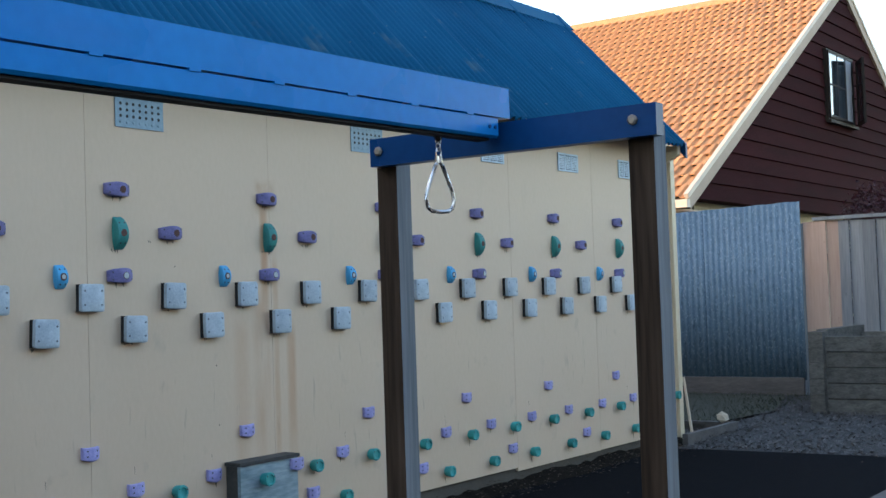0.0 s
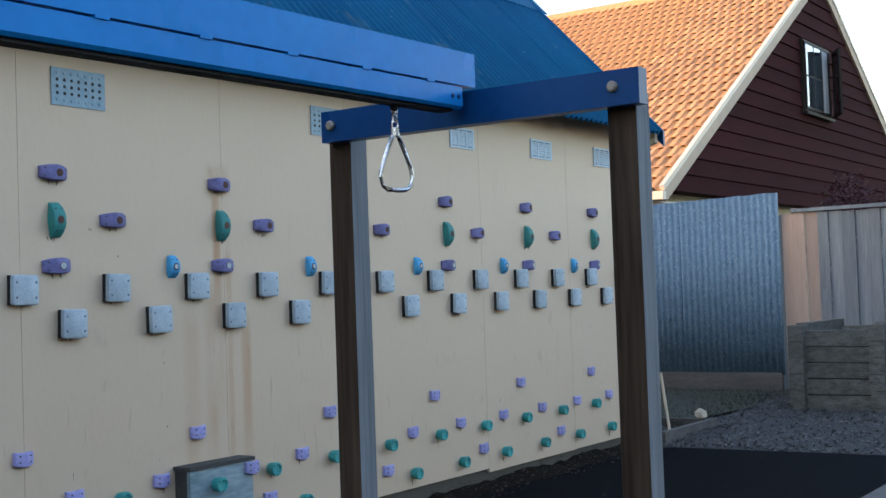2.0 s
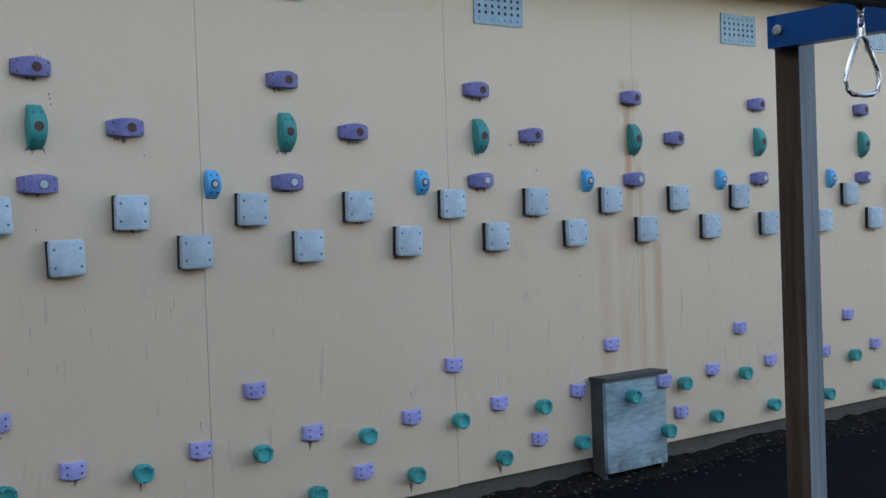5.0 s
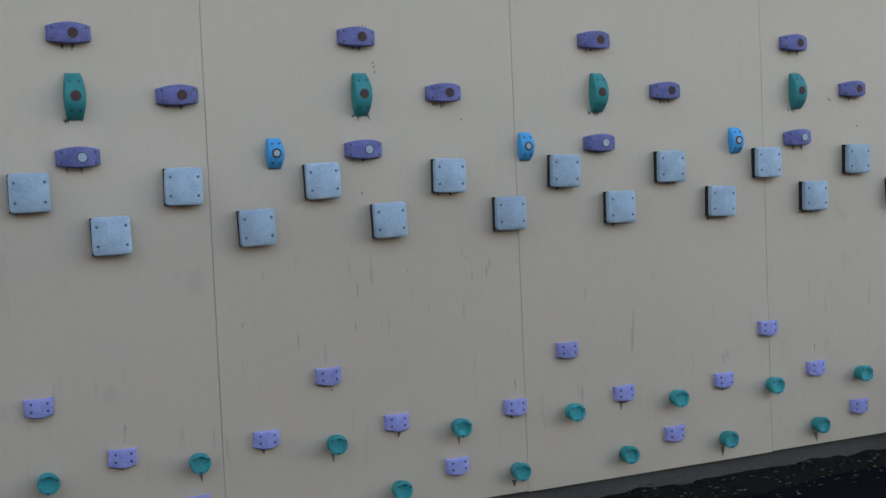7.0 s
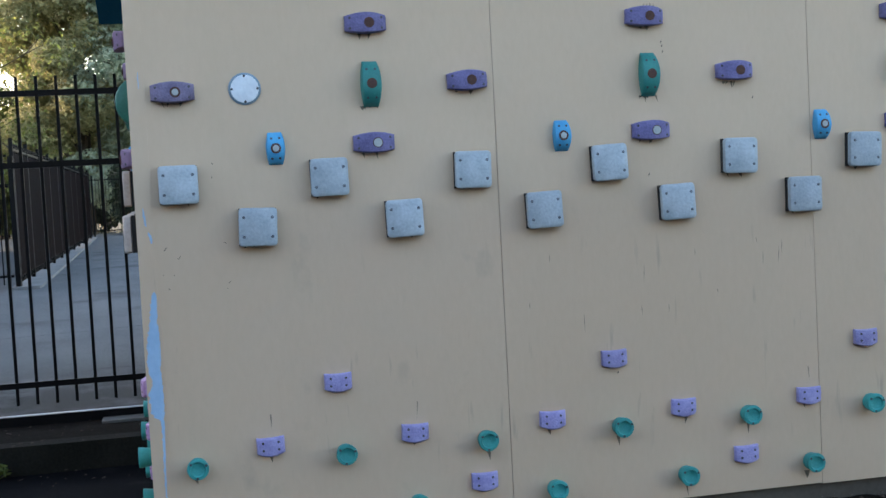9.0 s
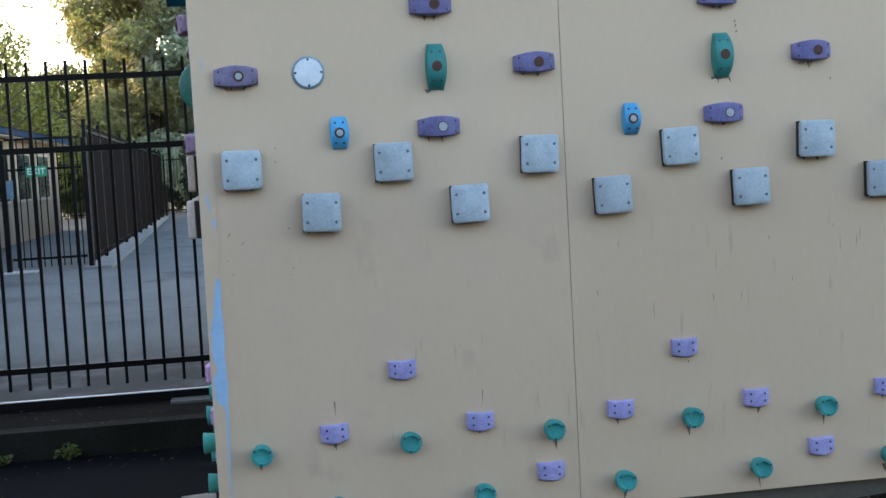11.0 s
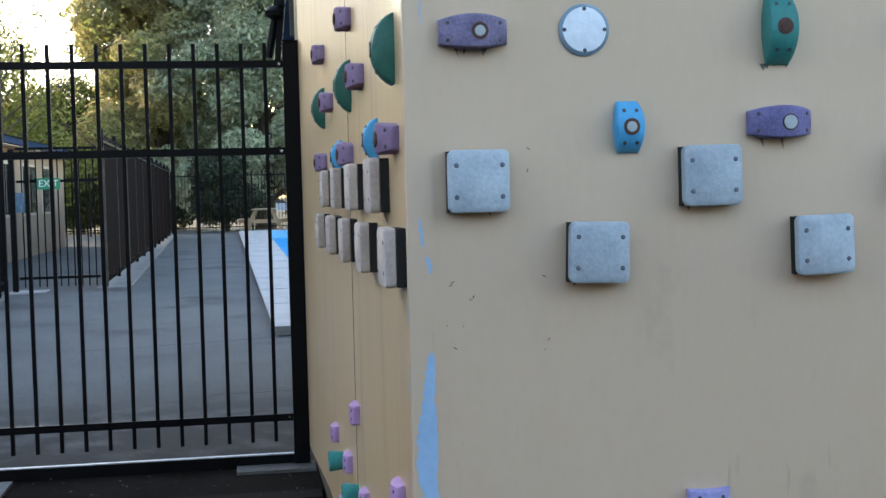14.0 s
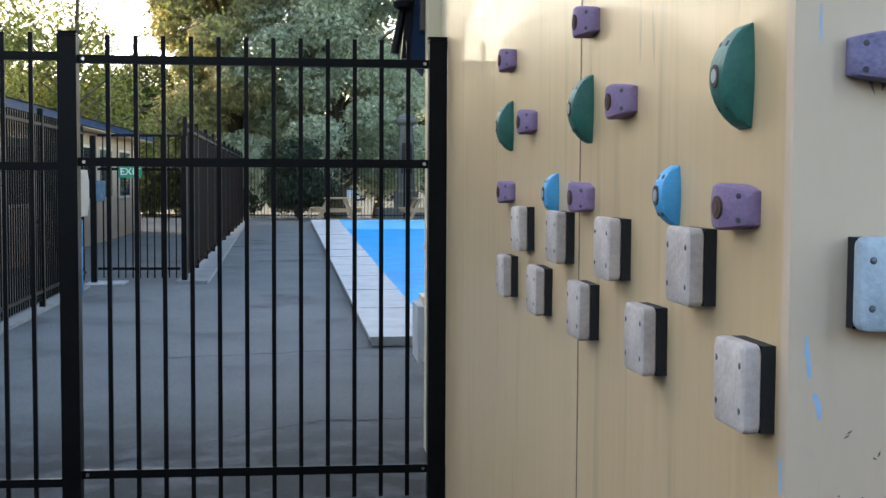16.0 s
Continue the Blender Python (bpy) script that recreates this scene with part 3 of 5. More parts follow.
tagged(part("wall_west", box(-4.2, -4.02, 0.45, 9.85, 0, 2.62), M["trim_cream"]), "cream painted rear wall", "wall", kind="structure")
tagged(part("corner_board", box(-0.02, 0.03, 9.985, 10.06, 0.02, 2.56), M["trim_cream"], edge=0.004), "cream corner board at the far end of the wall", "trim", kind="structure")
tagged(part("downpipe", rod((0.075, 10.13, 0.0), (0.02, 10.1, 0.55), 0.012), M["white_paint"]), "thin pale pipe leaning at the wall's far corner", "pipe")

# rear wing beyond the gate
tagged(part("rear_wing_wall", box(-5.44, -3.82, 0.30, 0.55, -0.1, 2.75), M["trim_cream"]), "cream painted wall beside the pool deck", "wall", kind="structure")
tagged(part("rear_wing_corner", box(-5.45, -5.28, 0.225, 0.298, -0.08, 2.75), M["trim_cream"], edge=0.006), "cream boxed corner board beyond the gate", "trim", kind="structure")
# Hidden block, added and sized to keep the sun off the far fences.
tagged(part("rear_wing", box(-9.3, -4.25, 1.0, 10.0, -0.1, 3.6), M["trim_cream"]), "unseen cream block added to shade the far fences", "wall", kind="structure")
tagged(part("rear_wing_roof", box(-9.45, -4.22, 0.9, 10.1, 3.601, 3.72), M["roof_blue"]), "blue top of the unseen block that shades the far fences", "roof", kind="structure")
verge = tagged(new("roof_verge"), "dark blue verge boards with a black down pipe", "verge")
part("down_pipe", tube([(-5.6, 0.17, 2.95), (-5.6, 0.126, 2.56), (-5.6, 0.062, 2.25), (-5.6, 0.058, 2.22)], 0.026), M["black_steel"], verge, smooth=True)
part("verge_board", prism([(0.165, 2.95), (0.21, 2.95), (0.135, 2.19), (0.095, 2.19)], "x", -5.68, -5.55), M["black_steel"], verge)
part("verge_board", prism([(0.215, 2.95), (0.34, 2.95), (0.225, 2.10), (0.14, 2.19)], "x", -5.70, -5.57), M["navy"], verge)
part("fixing_board", box(-5.62, -5.46, 0.20, 0.30, 2.35, 2.9), M["backing"], verge)
lampf = tagged(new("security_light"), "black dome security light under the eave", "lamp")
part("dome", lathe([(0.02, 0.0), (0.055, 0.02), (0.06, 0.05), (0.045, 0.07), (0.03, 0.08)], 14), M["black_steel"], lampf, smooth=True)
part("bracket", rod((0, 0, 0.06), (-0.06, 0.06, 0.10), 0.02), M["black_steel"], lampf)
lampf.matrix_basis = pose(-5.52, 0.10, 2.46)


# blue corrugated roof
def corrugated(length, depth, rise, pitch=0.076, amp=0.017, skew=0.0):
    n = int(length / pitch * 6)
    verts, faces = [], []
    for i in range(n + 1):
        y = length * i / n
        w = amp * math.sin(y / pitch * math.tau)
        rib = 0.016 if (y % 0.83) < 0.05 else 0.0
        for f in (0.0, 0.5, 1.0):
            verts.append((-depth * f + w * 0.6, y + skew * f * y / length, rise * f + w * 0.8 + rib))
    for i in range(n):
        for k in (0, 1):
            a = i * 3 + k
            faces.append((a, a + 3, a + 4, a + 1))
    return verts, faces


roof = tagged(new("roof_1"), "blue corrugated steel roof with a ridge cap", "roof", kind="structure")
RX, RZ, RK = 0.27, 2.51, 0.95
RD = 1.50
v, f = corrugated(10.0, RD, RD * RK, skew=0.5)
sheet = part("roof_sheet", quads("roof_sheet", v, f, M["roof_blue"]), None, roof)
sheet.data.shade_smooth()
sheet.matrix_basis = Matrix.Translation((RX, 9.5, RZ)) @ Matrix.Rotation(0.012, 4, "X") @ Matrix.Translation((0, -9.72, 0))
sol = sheet.modifiers.new("thick", "SOLIDIFY")
sol.thickness = 0.002
rear = prism([(RX - RD, RZ + RD * RK), (-4.5, 2.55), (-4.5, 2.50), (RX - RD, RZ + RD * RK - 0.05)], "y", -0.1, 10.2)
part("rear_slope", rear, M["roof_blue"], roof)
cap = prism([(RX - RD + 0.17, RZ + RD * RK - 0.135), (RX - RD + 0.02, RZ + RD * RK + 0.022), (RX - RD - 0.18, RZ + RD * RK - 0.05), (RX - RD - 0.18, RZ + RD * RK - 0.06), (RX - RD + 0.02, RZ + RD * RK + 0.010), (RX - RD + 0.165, RZ + RD * RK - 0.145)], "y", -0.25, 10.33)
part("ridge_cap", cap, M["roof_blue"], roof)
barge = bmesh.new()
bv = [barge.verts.new(p) for p in ((RX, 9.79, RZ - 0.10), (RX - RD, 10.29, RZ + RD * RK - 0.12), (RX - RD, 10.29, RZ + RD * RK + 0.02), (RX, 9.79, RZ + 0.025), (RX, 9.82, RZ - 0.10), (RX - RD, 10.32, RZ + RD * RK - 0.12), (RX - RD, 10.32, RZ + RD * RK + 0.02), (RX, 9.82, RZ + 0.025))]
for q in ((0, 1, 2, 3), (7, 6, 5, 4), (0, 4, 5, 1), (1, 5, 6, 2), (2, 6, 7, 3), (3, 7, 4, 0)):
    barge.faces.new([bv[i] for i in q])
part("barge_board", barge, M["blue_dark"], roof)
part("soffit_end", prism([(0.02, 2.35), (0.22, 2.44), (0.22, 2.52), (0.02, 2.52)], "y", 9.74, 9.785), M["trim_cream"], roof, "cream boxed eave end")
# Dark sheet in place of the shade between wall top and roof edge.
tagged(part("eave_packing", box(-0.2, 0.10, 0.3, 9.73, 2.601, 2.612), M["backing"]), "dark sheet standing for shade in the gap under the roof edge", "soffit", kind="structure")

# ---- overhead ring track ----
def timber_post(x0, y0, z1):
    """A square post whose +x face is a paler grey."""
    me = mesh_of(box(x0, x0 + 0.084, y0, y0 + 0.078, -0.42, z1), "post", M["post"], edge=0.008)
    me.materials.append(M["post_pale_side"])
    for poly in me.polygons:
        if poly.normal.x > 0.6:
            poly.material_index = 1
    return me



track = tagged(new("ring_track"), "glossy blue overhead track on weathered timber posts", "play equipment")
XC, YB = 2.425, 3.52
SAG = Matrix.Translation((0, 3.5, 0)) @ Matrix.Rotation(0.0145, 4, "X") @ Matrix.Translation((0, -3.5, 0))
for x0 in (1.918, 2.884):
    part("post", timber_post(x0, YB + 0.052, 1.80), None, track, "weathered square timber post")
part("cross_beam", box(1.931, 3.003, YB, YB + 0.048, 1.757, 1.852), M["blue_dark"], track, "dark blue painted timber beam", edge=0.006)
low_rail = prism([(XC - 0.022, 1.800), (XC + 0.042, 1.797), (XC + 0.05, 1.805), (XC + 0.05, 1.859), (XC - 0.022, 1.859)], "y", -2.6, YB - 0.003)
part("lower_rail", low_rail, M["blue_paint"], track, edge=0.003, at=SAG)
part("upper_rail", box(XC - 0.03, XC + 0.052, -2.6, YB + 0.064, 1.8645, 1.960), M["blue_paint"], track, edge=0.008, at=SAG)
part("runner_slot", box(XC - 0.014, XC + 0.032, -2.6, YB - 0.03, 1.790, 1.7985), M["dark"], track, "dark slot under the rail", at=SAG)
for k in range(20):
    y = 3.36 - 0.279 * k
    part("spacer_lug", box(XC - 0.02, XC + 0.054, y - 0.018, y + 0.018, 1.858, 1.866), M["blue_paint"], track, at=SAG)
for y in (3.44, 3.47):
    part("rivet", rod((XC + 0.049, y, 1.83), (XC + 0.054, y, 1.83), 0.006), M["blue_dark"], track)
for x in (1.970, 2.928):
    part("bolt", lathe([(0.016, 0), (0.016, 0.008), (0.010, 0.012)], 8), M["bolt"], track, "dull round bolt head", at=pose(x, YB, 1.807, 90, 0, 0))
for x0 in (1.918, 2.884):
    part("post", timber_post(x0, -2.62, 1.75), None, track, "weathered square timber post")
part("cross_beam", box(1.931, 3.003, -2.67, -2.622, 1.66, 1.755), M["blue_dark"], track, "dark blue painted timber beam", edge=0.006)

ring = tagged(new("hand_ring"), "stainless steel stirrup ring on a short chain", "hand ring")
RXY = (2.418, 3.244)
ang = radians(70)
hx, hy = math.cos(ang), math.sin(ang)
prof = [(0.0, 1.715), (0.012, 1.700), (0.030, 1.66), (0.046, 1.62), (0.050, 1.595), (0.044, 1.572), (0.030, 1.562), (0.0, 1.560), (-0.030, 1.562), (-0.044, 1.572), (-0.050, 1.595), (-0.046, 1.62), (-0.030, 1.66), (-0.012, 1.700)]
part("stirrup", tube([(RXY[0] + u * hx, RXY[1] + u * hy, z) for u, z in prof], 0.0062, 8, True), M["steel"], ring, smooth=True)
part("collar", rod((RXY[0], RXY[1], 1.706), (RXY[0], RXY[1], 1.728), 0.011), M["steel"], ring)
for i, z in enumerate((1.737, 1.757, 1.777)):
    a2 = ang + (math.pi / 2 if i % 2 else 0)
    part("link", tube([(RXY[0] + 0.009 * math.cos(t) * math.cos(a2), RXY[1] + 0.009 * math.cos(t) * math.sin(a2), z + 0.015 * math.sin(t)) for t in np.linspace(0, math.tau, 12, endpoint=False)], 0.0026, 6, True), M["steel"], ring, smooth=True)
part("hanger", prism([(-0.022, 1.791), (0.022, 1.791), (0.008, 1.772), (-0.008, 1.772)], "x", -0.004, 0.004), M["dark"], ring, at=pose(RXY[0], RXY[1], 0))

# plain unseen walls behind the playground, added to block low sky light
tagged(part("wall_boundary", box(12.0, 12.3, -14, 16, -0.42, 4.2), M["sky_block"]), "unseen plain wall added to block low sky light", "wall", kind="structure")
tagged(part("wall_boundary", box(-3.0, 12.0, -14.3, -14.0, -0.42, 3.6), M["sky_block"]), "unseen plain wall added to block low sky light", "wall", kind="structure")

# ---- far fences ----
iron = tagged(new("iron_fence"), "galvanised corrugated iron fence with a timber base board", "fence")


def corr_sheet(length, h0, h1, pitch=0.076, amp=0.0115):
    n = int(length / pitch * 8)
    verts, faces = [], []
    for i in range(n + 1):
        x = length * i / n
        w = amp * math.sin(x / pitch * math.tau)
        for f in (0, 0.5, 1):
            verts.append((x, w, (h0 + (h1 - h0) * x / length + 0.003 * math.sin(x * 19)) * f))
    for i in range(n):
        for k in (0, 1):
            a = i * 3 + k
            faces.append((a, a + 3, a + 4, a + 1))
    return verts, faces


FY = 14.55
for i, (xa, xb, ha, hb) in enumerate(((-3.3, -1.72, 2.08, 2.10), (-1.72, -0.475, 2.10, 2.13))):
    v, f = corr_sheet(xb - xa + 0.03, ha, hb)
    s = part("iron_sheet", quads("iron_sheet", v, f, M["galv"]), None, iron, at=pose(xa, FY + 0.006 * i, 0.19))
    s.data.shade_smooth()
    s.modifiers.new("thick", "SOLIDIFY").thickness = 0.0015
part("base_board", box(-3.3, -0.47, FY - 0.045, FY - 0.012, -0.02, 0.22), M["base_timber"], iron, edge=0.006)
part("fence_post", box(-0.52, -0.43, FY + 0.02, FY + 0.11, 0, 2.05), M["fence_board"], iron, edge=0.006)

paling = tagged(new("paling_fence"), "weathered pine paling fence with a capping rail", "fence")
rnd = random.Random(5)
x = -0.44
k = 0
while x < 3.4:
    w = rnd.uniform(0.12, 0.15)
    new_one = k < 3
    dy = 0.0 if k % 2 else 0.022
    part("paling", box(x, x + w, FY + 0.02 + dy, FY + 0.04 + dy, 0.03, 2.06 + rnd.uniform(-0.008, 0.008)), M["new_board"] if new_one else M["fence_board"], paling, edge=0.003)
    x += w + 0.004
    k += 1
part("capping_rail", box(-0.30, 3.4, FY - 0.01, FY + 0.11, 2.075, 2.115), M["fence_board"], paling, edge=0.006)
part("fence_rail", box(-0.44, 3.4, FY + 0.068, FY + 0.11, 1.6, 1.68), M["fence_board"], paling)


# concrete crib planter
def crib(x0, x1, y0, y1, courses):
    """Concrete crib: long logs between columns of chamfered log ends, open at the top."""
    t = tagged(new("crib_planter"), "weathered grey concrete crib planter", "planter")
    rr = random.Random(int(x0 * 100))
    h = 0.158
    for i in range(courses):
        a, b = i * h, (i + 1) * h
        part("log", box(x0 + 0.10, x1 - 0.10, y0 + 0.02 + rr.uniform(0, 0.012), y0 + 0.13, a + 0.006, b - 0.006), M["crib"], t, edge=0.014)
        part("log", box(x0 + 0.13, x1 - 0.13, y1 - 0.11, y1, a + 0.006, b - 0.006), M["crib"], t, edge=0.014)
        for xa in (x0 + 0.012, x1 - 0.122):
            part("log", box(xa, xa + 0.11, y0 + 0.14, y1 + 0.05, a + 0.07, b + 0.066), M["crib"], t, edge=0.014)
            part("log_end", box(xa - 0.02 + rr.uniform(-0.006, 0.006), xa + 0.125, y0 - 0.05 - rr.uniform(0, 0.015), y0 + 0.139, a + 0.052, b + 0.048), M["crib"], t, edge=0.028)
    for xa in (x0 + 0.012, x1 - 0.122):
        part("log_end", box(xa - 0.01, xa + 0.12, y0 - 0.04, y0 + 0.139, 0.0, 0.05), M["crib"], t, edge=0.012)
    part("soil", box(x0 + 0.125, x1 - 0.125, y0 + 0.14, y1 - 0.112, 0.0, 0.42), M["earth"], t)
    return t


crib(0.31, 1.22, 12.55, 13.9, 5)
crib(1.30, 2.25, 12.75, 13.9, 5)
tb = part("edging_timber", box(0.10, 0.15, 9.86, 10.95, -0.02, 0.085), M["base_timber"], edge=0.008)
tagged(tb, "damp grey timber edging board beside the wall", "edging")
tagged(part("edging_timber", box(-0.9, 0.10, 10.90, 10.95, -0.02, 0.08), M["base_timber"], edge=0.008), "damp grey timber edging board beside the lawn", "edging")
tagged(part("edging_timber", box(2.34, 2.46, 7.5, 9.6, -0.02, 0.05), M["base_timber"], edge=0.012), "grey timber edging log on the black surface", "edging")
rock = bmesh.new()
bmesh.ops.create_icosphere(rock, subdivisions=1, radius=0.066)
for q in rock.verts:
    q.co = Vector((q.co.x, q.co.y * 0.8, q.co.z * 0.85)) * (1 + 0.35 * noise.noise(q.co * 11))
tagged(part("rock", rock, M["stone_pale"], at=pose(0.02, 10.90, 0.125)), "pale broken rock on the edging board", "rock")

# ---- neighbouring house ----
house = tagged(new("house"), "house with terracotta tiled roof and dark maroon weatherboard gable", "house")
GX, GY0, GYR, GZE, GZR = -2.35, 15.81, 22.86, 2.66, 6.88
SL = (GZR - GZE) / (GYR - GY0)
part("wall", box(-14, GX - 0.35, 16.6, 29.0, -0.1, 2.75), M["house_wall"], house, "cream lower wall")
gable = part("gable_wall", prism([(GY0 + 0.15, GZE - 0.1), (2 * GYR - GY0 - 0.15, GZE - 0.1), (GYR, GZR - 0.12)], "x", GX - 0.30, GX - 0.05), M["siding"], house, "dark maroon weatherboard")
nb = 17
for i in range(nb):
    z0 = GZE - 0.1 + i * (GZR - GZE) / nb
    z1 = z0 + (GZR - GZE) / nb - 0.008
    ya, yb = GY0 + 0.12 + max(0, (z0 - GZE)) / SL, GY0 + 0.12 + max(0, z1 - GZE) / SL
    bm = bmesh.new()
    pts = [(GX - 0.048, ya, z0), (GX - 0.048, 2 * GYR - ya, z0), (GX - 0.048, 2 * GYR - yb, z1), (GX - 0.048, yb, z1), (GX - 0.008, ya, z0), (GX - 0.008, 2 * GYR - ya, z0), (GX - 0.036, 2 * GYR - yb, z1), (GX - 0.036, yb, z1)]
    q = [bm.verts.new(p) for p in pts]
    for ff in ((0, 1, 2, 3), (7, 6, 5, 4), (0, 4, 5, 1), (1, 5, 6, 2), (2, 6, 7, 3), (3, 7, 4, 0)):
        bm.faces.new([q[j] for j in ff])
    part("weatherboard", bm, M["siding"], gable)


def slope_board(y0, z0, y1, z1, x0, x1, th):
    d = Vector((0, y1 - y0, z1 - z0)).normalized()
    up = Vector((0, -d.z, d.y)) if d.y > 0 else Vector((0, d.z, -d.y))
    bm = bmesh.new()
    q = [bm.verts.new((x, yy + up.y * t, zz + up.z * t)) for x in (x0, x1) for yy, zz in ((y0, z0), (y1, z1)) for t in (0, th)]
    for ff in ((0, 1, 3, 2), (4, 6, 7, 5), (0, 4, 5, 1), (2, 3, 7, 6), (0, 2, 6, 4), (1, 5, 7, 3)):
        bm.faces.new([q[j] for j in ff])
    return bm


for ya in (GY0 - 0.15, 2 * GYR - GY0 + 0.15):
    part("barge_board", slope_board(ya, GZE - 0.26, GYR, GZR - 0.17, GX - 0.03, GX + 0.02, 0.165), M["barge_tan"], house, "weathered tan barge board")
    up = Vector((0, -SL, 1)).normalized() if ya < GYR else Vector((0, SL, 1)).normalized()
    # Sunlight on the barge's upper edge is put into this paler strip.
    part("barge_capping", slope_board(ya + up.y * 0.168, GZE - 0.26 + up.z * 0.168, GYR, GZR - 0.17 + 0.168 * 1.165, GX - 0.03, GX + 0.035, 0.07), M["white_paint"], house, "capping strip with sunlight put into its off-white colour")
h_roof = part("roof", slope_board(GY0 - 0.2, GZE - 0.16, GYR, GZR - 0.04, -16, GX - 0.032, 0.05), M["backing"], house, "terracotta tiled roof")
part("rear_slope", slope_board(2 * GYR - GY0 + 0.2, GZE - 0.16, GYR, GZR - 0.04, -16, GX - 0.032, 0.08), M["tile"], house)
part("gutter", box(-16, GX + 0.03, GY0 - 0.30, GY0 - 0.19, GZE - 0.24, GZE - 0.13), M["white_paint"], house, "off-white gutter")
part("soffit", box(-16, GX - 0.05, GY0 - 0.2, 16.6, GZE - 0.27, GZE - 0.255), M["white_paint"], house)
part("ridge_cap", prism([(GYR - 0.16, GZR - 0.03), (GYR, GZR + 0.14), (GYR + 0.16, GZR - 0.03)], "x", -16, GX), M["tile"], house)
win = part("window", box(GX - 0.05, GX + 0.035, 21.60, 23.12, 4.22, 5.49), M["frame_dark"], house, "dark timber casement window, one sash open")
part("window_opening", box(GX + 0.036, GX + 0.040, 21.66, 23.05, 4.28, 5.43), M["dark"], win)
part("pane", box(GX + 0.055, GX + 0.06, 21.65, 22.55, 4.30, 5.41), M["glass"], win)
for y0, y1, z0, z1 in ((21.62, 21.665, 4.26, 5.46), (22.52, 22.58, 4.26, 5.46), (21.665, 22.52, 5.41, 5.46), (21.665, 22.52, 4.26, 4.31), (22.095, 22.12, 4.31, 5.41), (21.70, 22.08, 4.84, 4.87), (22.12, 22.52, 4.84, 4.87)):
    part("frame", box(GX + 0.045, GX + 0.066, y0, y1, z0, z1), M["frame_dark"], win)
part("curtain", box(GX + 0.041, GX + 0.046, 22.64, 22.95, 4.30, 5.41), M["curtain"], win, "pale curtain")
sash = part("open_sash", box(-0.02, 0.02, 0, 0.07, 0, 1.2), M["frame_dark"], win, "open casement sash", at=pose(GX + 0.06, 23.25, 4.25, 0, 0, -152))
for b4 in ((-0.02, 0.02, 0.52, 0.60, 0, 1.2), (-0.02, 0.02, 0.07, 0.52, 0, 0.07), (-0.02, 0.02, 0.07, 0.52, 1.13, 1.2)):
    part("frame", box(*b4), M["frame_dark"], sash)
part("pane", box(-0.004, 0.004, 0.07, 0.52, 0.07, 1.13), M["glass"], sash)
part("sill", box(GX, GX + 0.09, 21.56, 23.14, 4.17, 4.22), M["frame_dark"], win)


# ---- climbing holds ----
def front(y, z, x=0.0):
    """Local u, v, w (along, up, out) on the long wall."""
    return Matrix(((0, 0, 1, x), (1, 0, 0, y), (0, 1, 0, z), (0, 0, 0, 1)))


def end_wall(x, z):
    return END @ Matrix(((1, 0, 0, x), (0, 0, -1, 0.226), (0, 1, 0, z), (0, 0, 0, 1)))


def pad(a, hfun, wfun, nu=11, nv=7, rim=0.005):
    """A rounded pad: half-width a, half-height hfun(s), thickness wfun(s, t)."""
    bm = bmesh.new()
    ss = [-1, -0.93] + list(np.linspace(-0.8, 0.8, nu - 4)) + [0.93, 1]
    ts = [-1, -0.88] + list(np.linspace(-0.65, 0.65, nv - 4)) + [0.88, 1]
    g = []
    for s in ss:
        row = []
        for t in ts:
            w = wfun(s, t) - (rim if abs(s) == 1 or abs(t) == 1 else 0)
            row.append(bm.verts.new((a * s, hfun(s, t), max(w, 0.002))))
        g.append(row)
    for i in range(len(ss) - 1):
        for j in range(len(ts) - 1):
            bm.faces.new((g[i][j], g[i + 1][j], g[i + 1][j + 1], g[i][j + 1]))
    edge = [g[i][0] for i in range(len(ss))] + [g[-1][j] for j in range(1, len(ts))] + [g[i][-1] for i in range(len(ss) - 2, -1, -1)] + [g[0][j] for j in range(len(ts) - 2, 0, -1)]
    base = [bm.verts.new((v.co.x * 0.98, v.co.y * 0.97, 0)) for v in edge]
    n = len(edge)
    for i in range(n):
        bm.faces.new((edge[(i + 1) % n], edge[i], base[i], base[(i + 1) % n]))
    return bm


SCREW = mesh_of(lathe([(0.0044, -0.002), (0.0044, 0.0006), (0.003, 0.0009)], 8), "screw", M["screw"])
WELL = mesh_of(lathe([(0.0050, -0.002), (0.0050, 0.0003), (0.004, 0.0005)], 10), "screw_well", M["screw"])
SCREW_PALE = mesh_of(lathe([(0.0036, -0.002), (0.0036, 0.0004), (0.002, 0.0008)], 8), "screw", M["screw_steel"])
HOLE = mesh_of(lathe([(0.0175, -0.004), (0.0175, 0.0004), (0.0165, 0.0007)], 16), "bolt_recess", M["rust_disc"])
NUT = mesh_of(lathe([(0.011, -0.002), (0.011, 0.0006), (0.010, 0.0009)], 12), "bolt", M["washer"])
NUT_WIDE = mesh_of(lathe([(0.0148, -0.002), (0.0148, 0.0006), (0.014, 0.0009)], 14), "bolt", M["washer"])
NUT_DARK = mesh_of(lathe([(0.011, -0.002), (0.011, 0.0006), (0.010, 0.0009)], 12), "bolt", M["rust_disc"])


def lean(u, v, w, du):
    """A pose on a pad's face that leans along u."""
    return Matrix.Translation((u, v, w)) @ Matrix.Rotation(math.atan(du), 4, "Y")


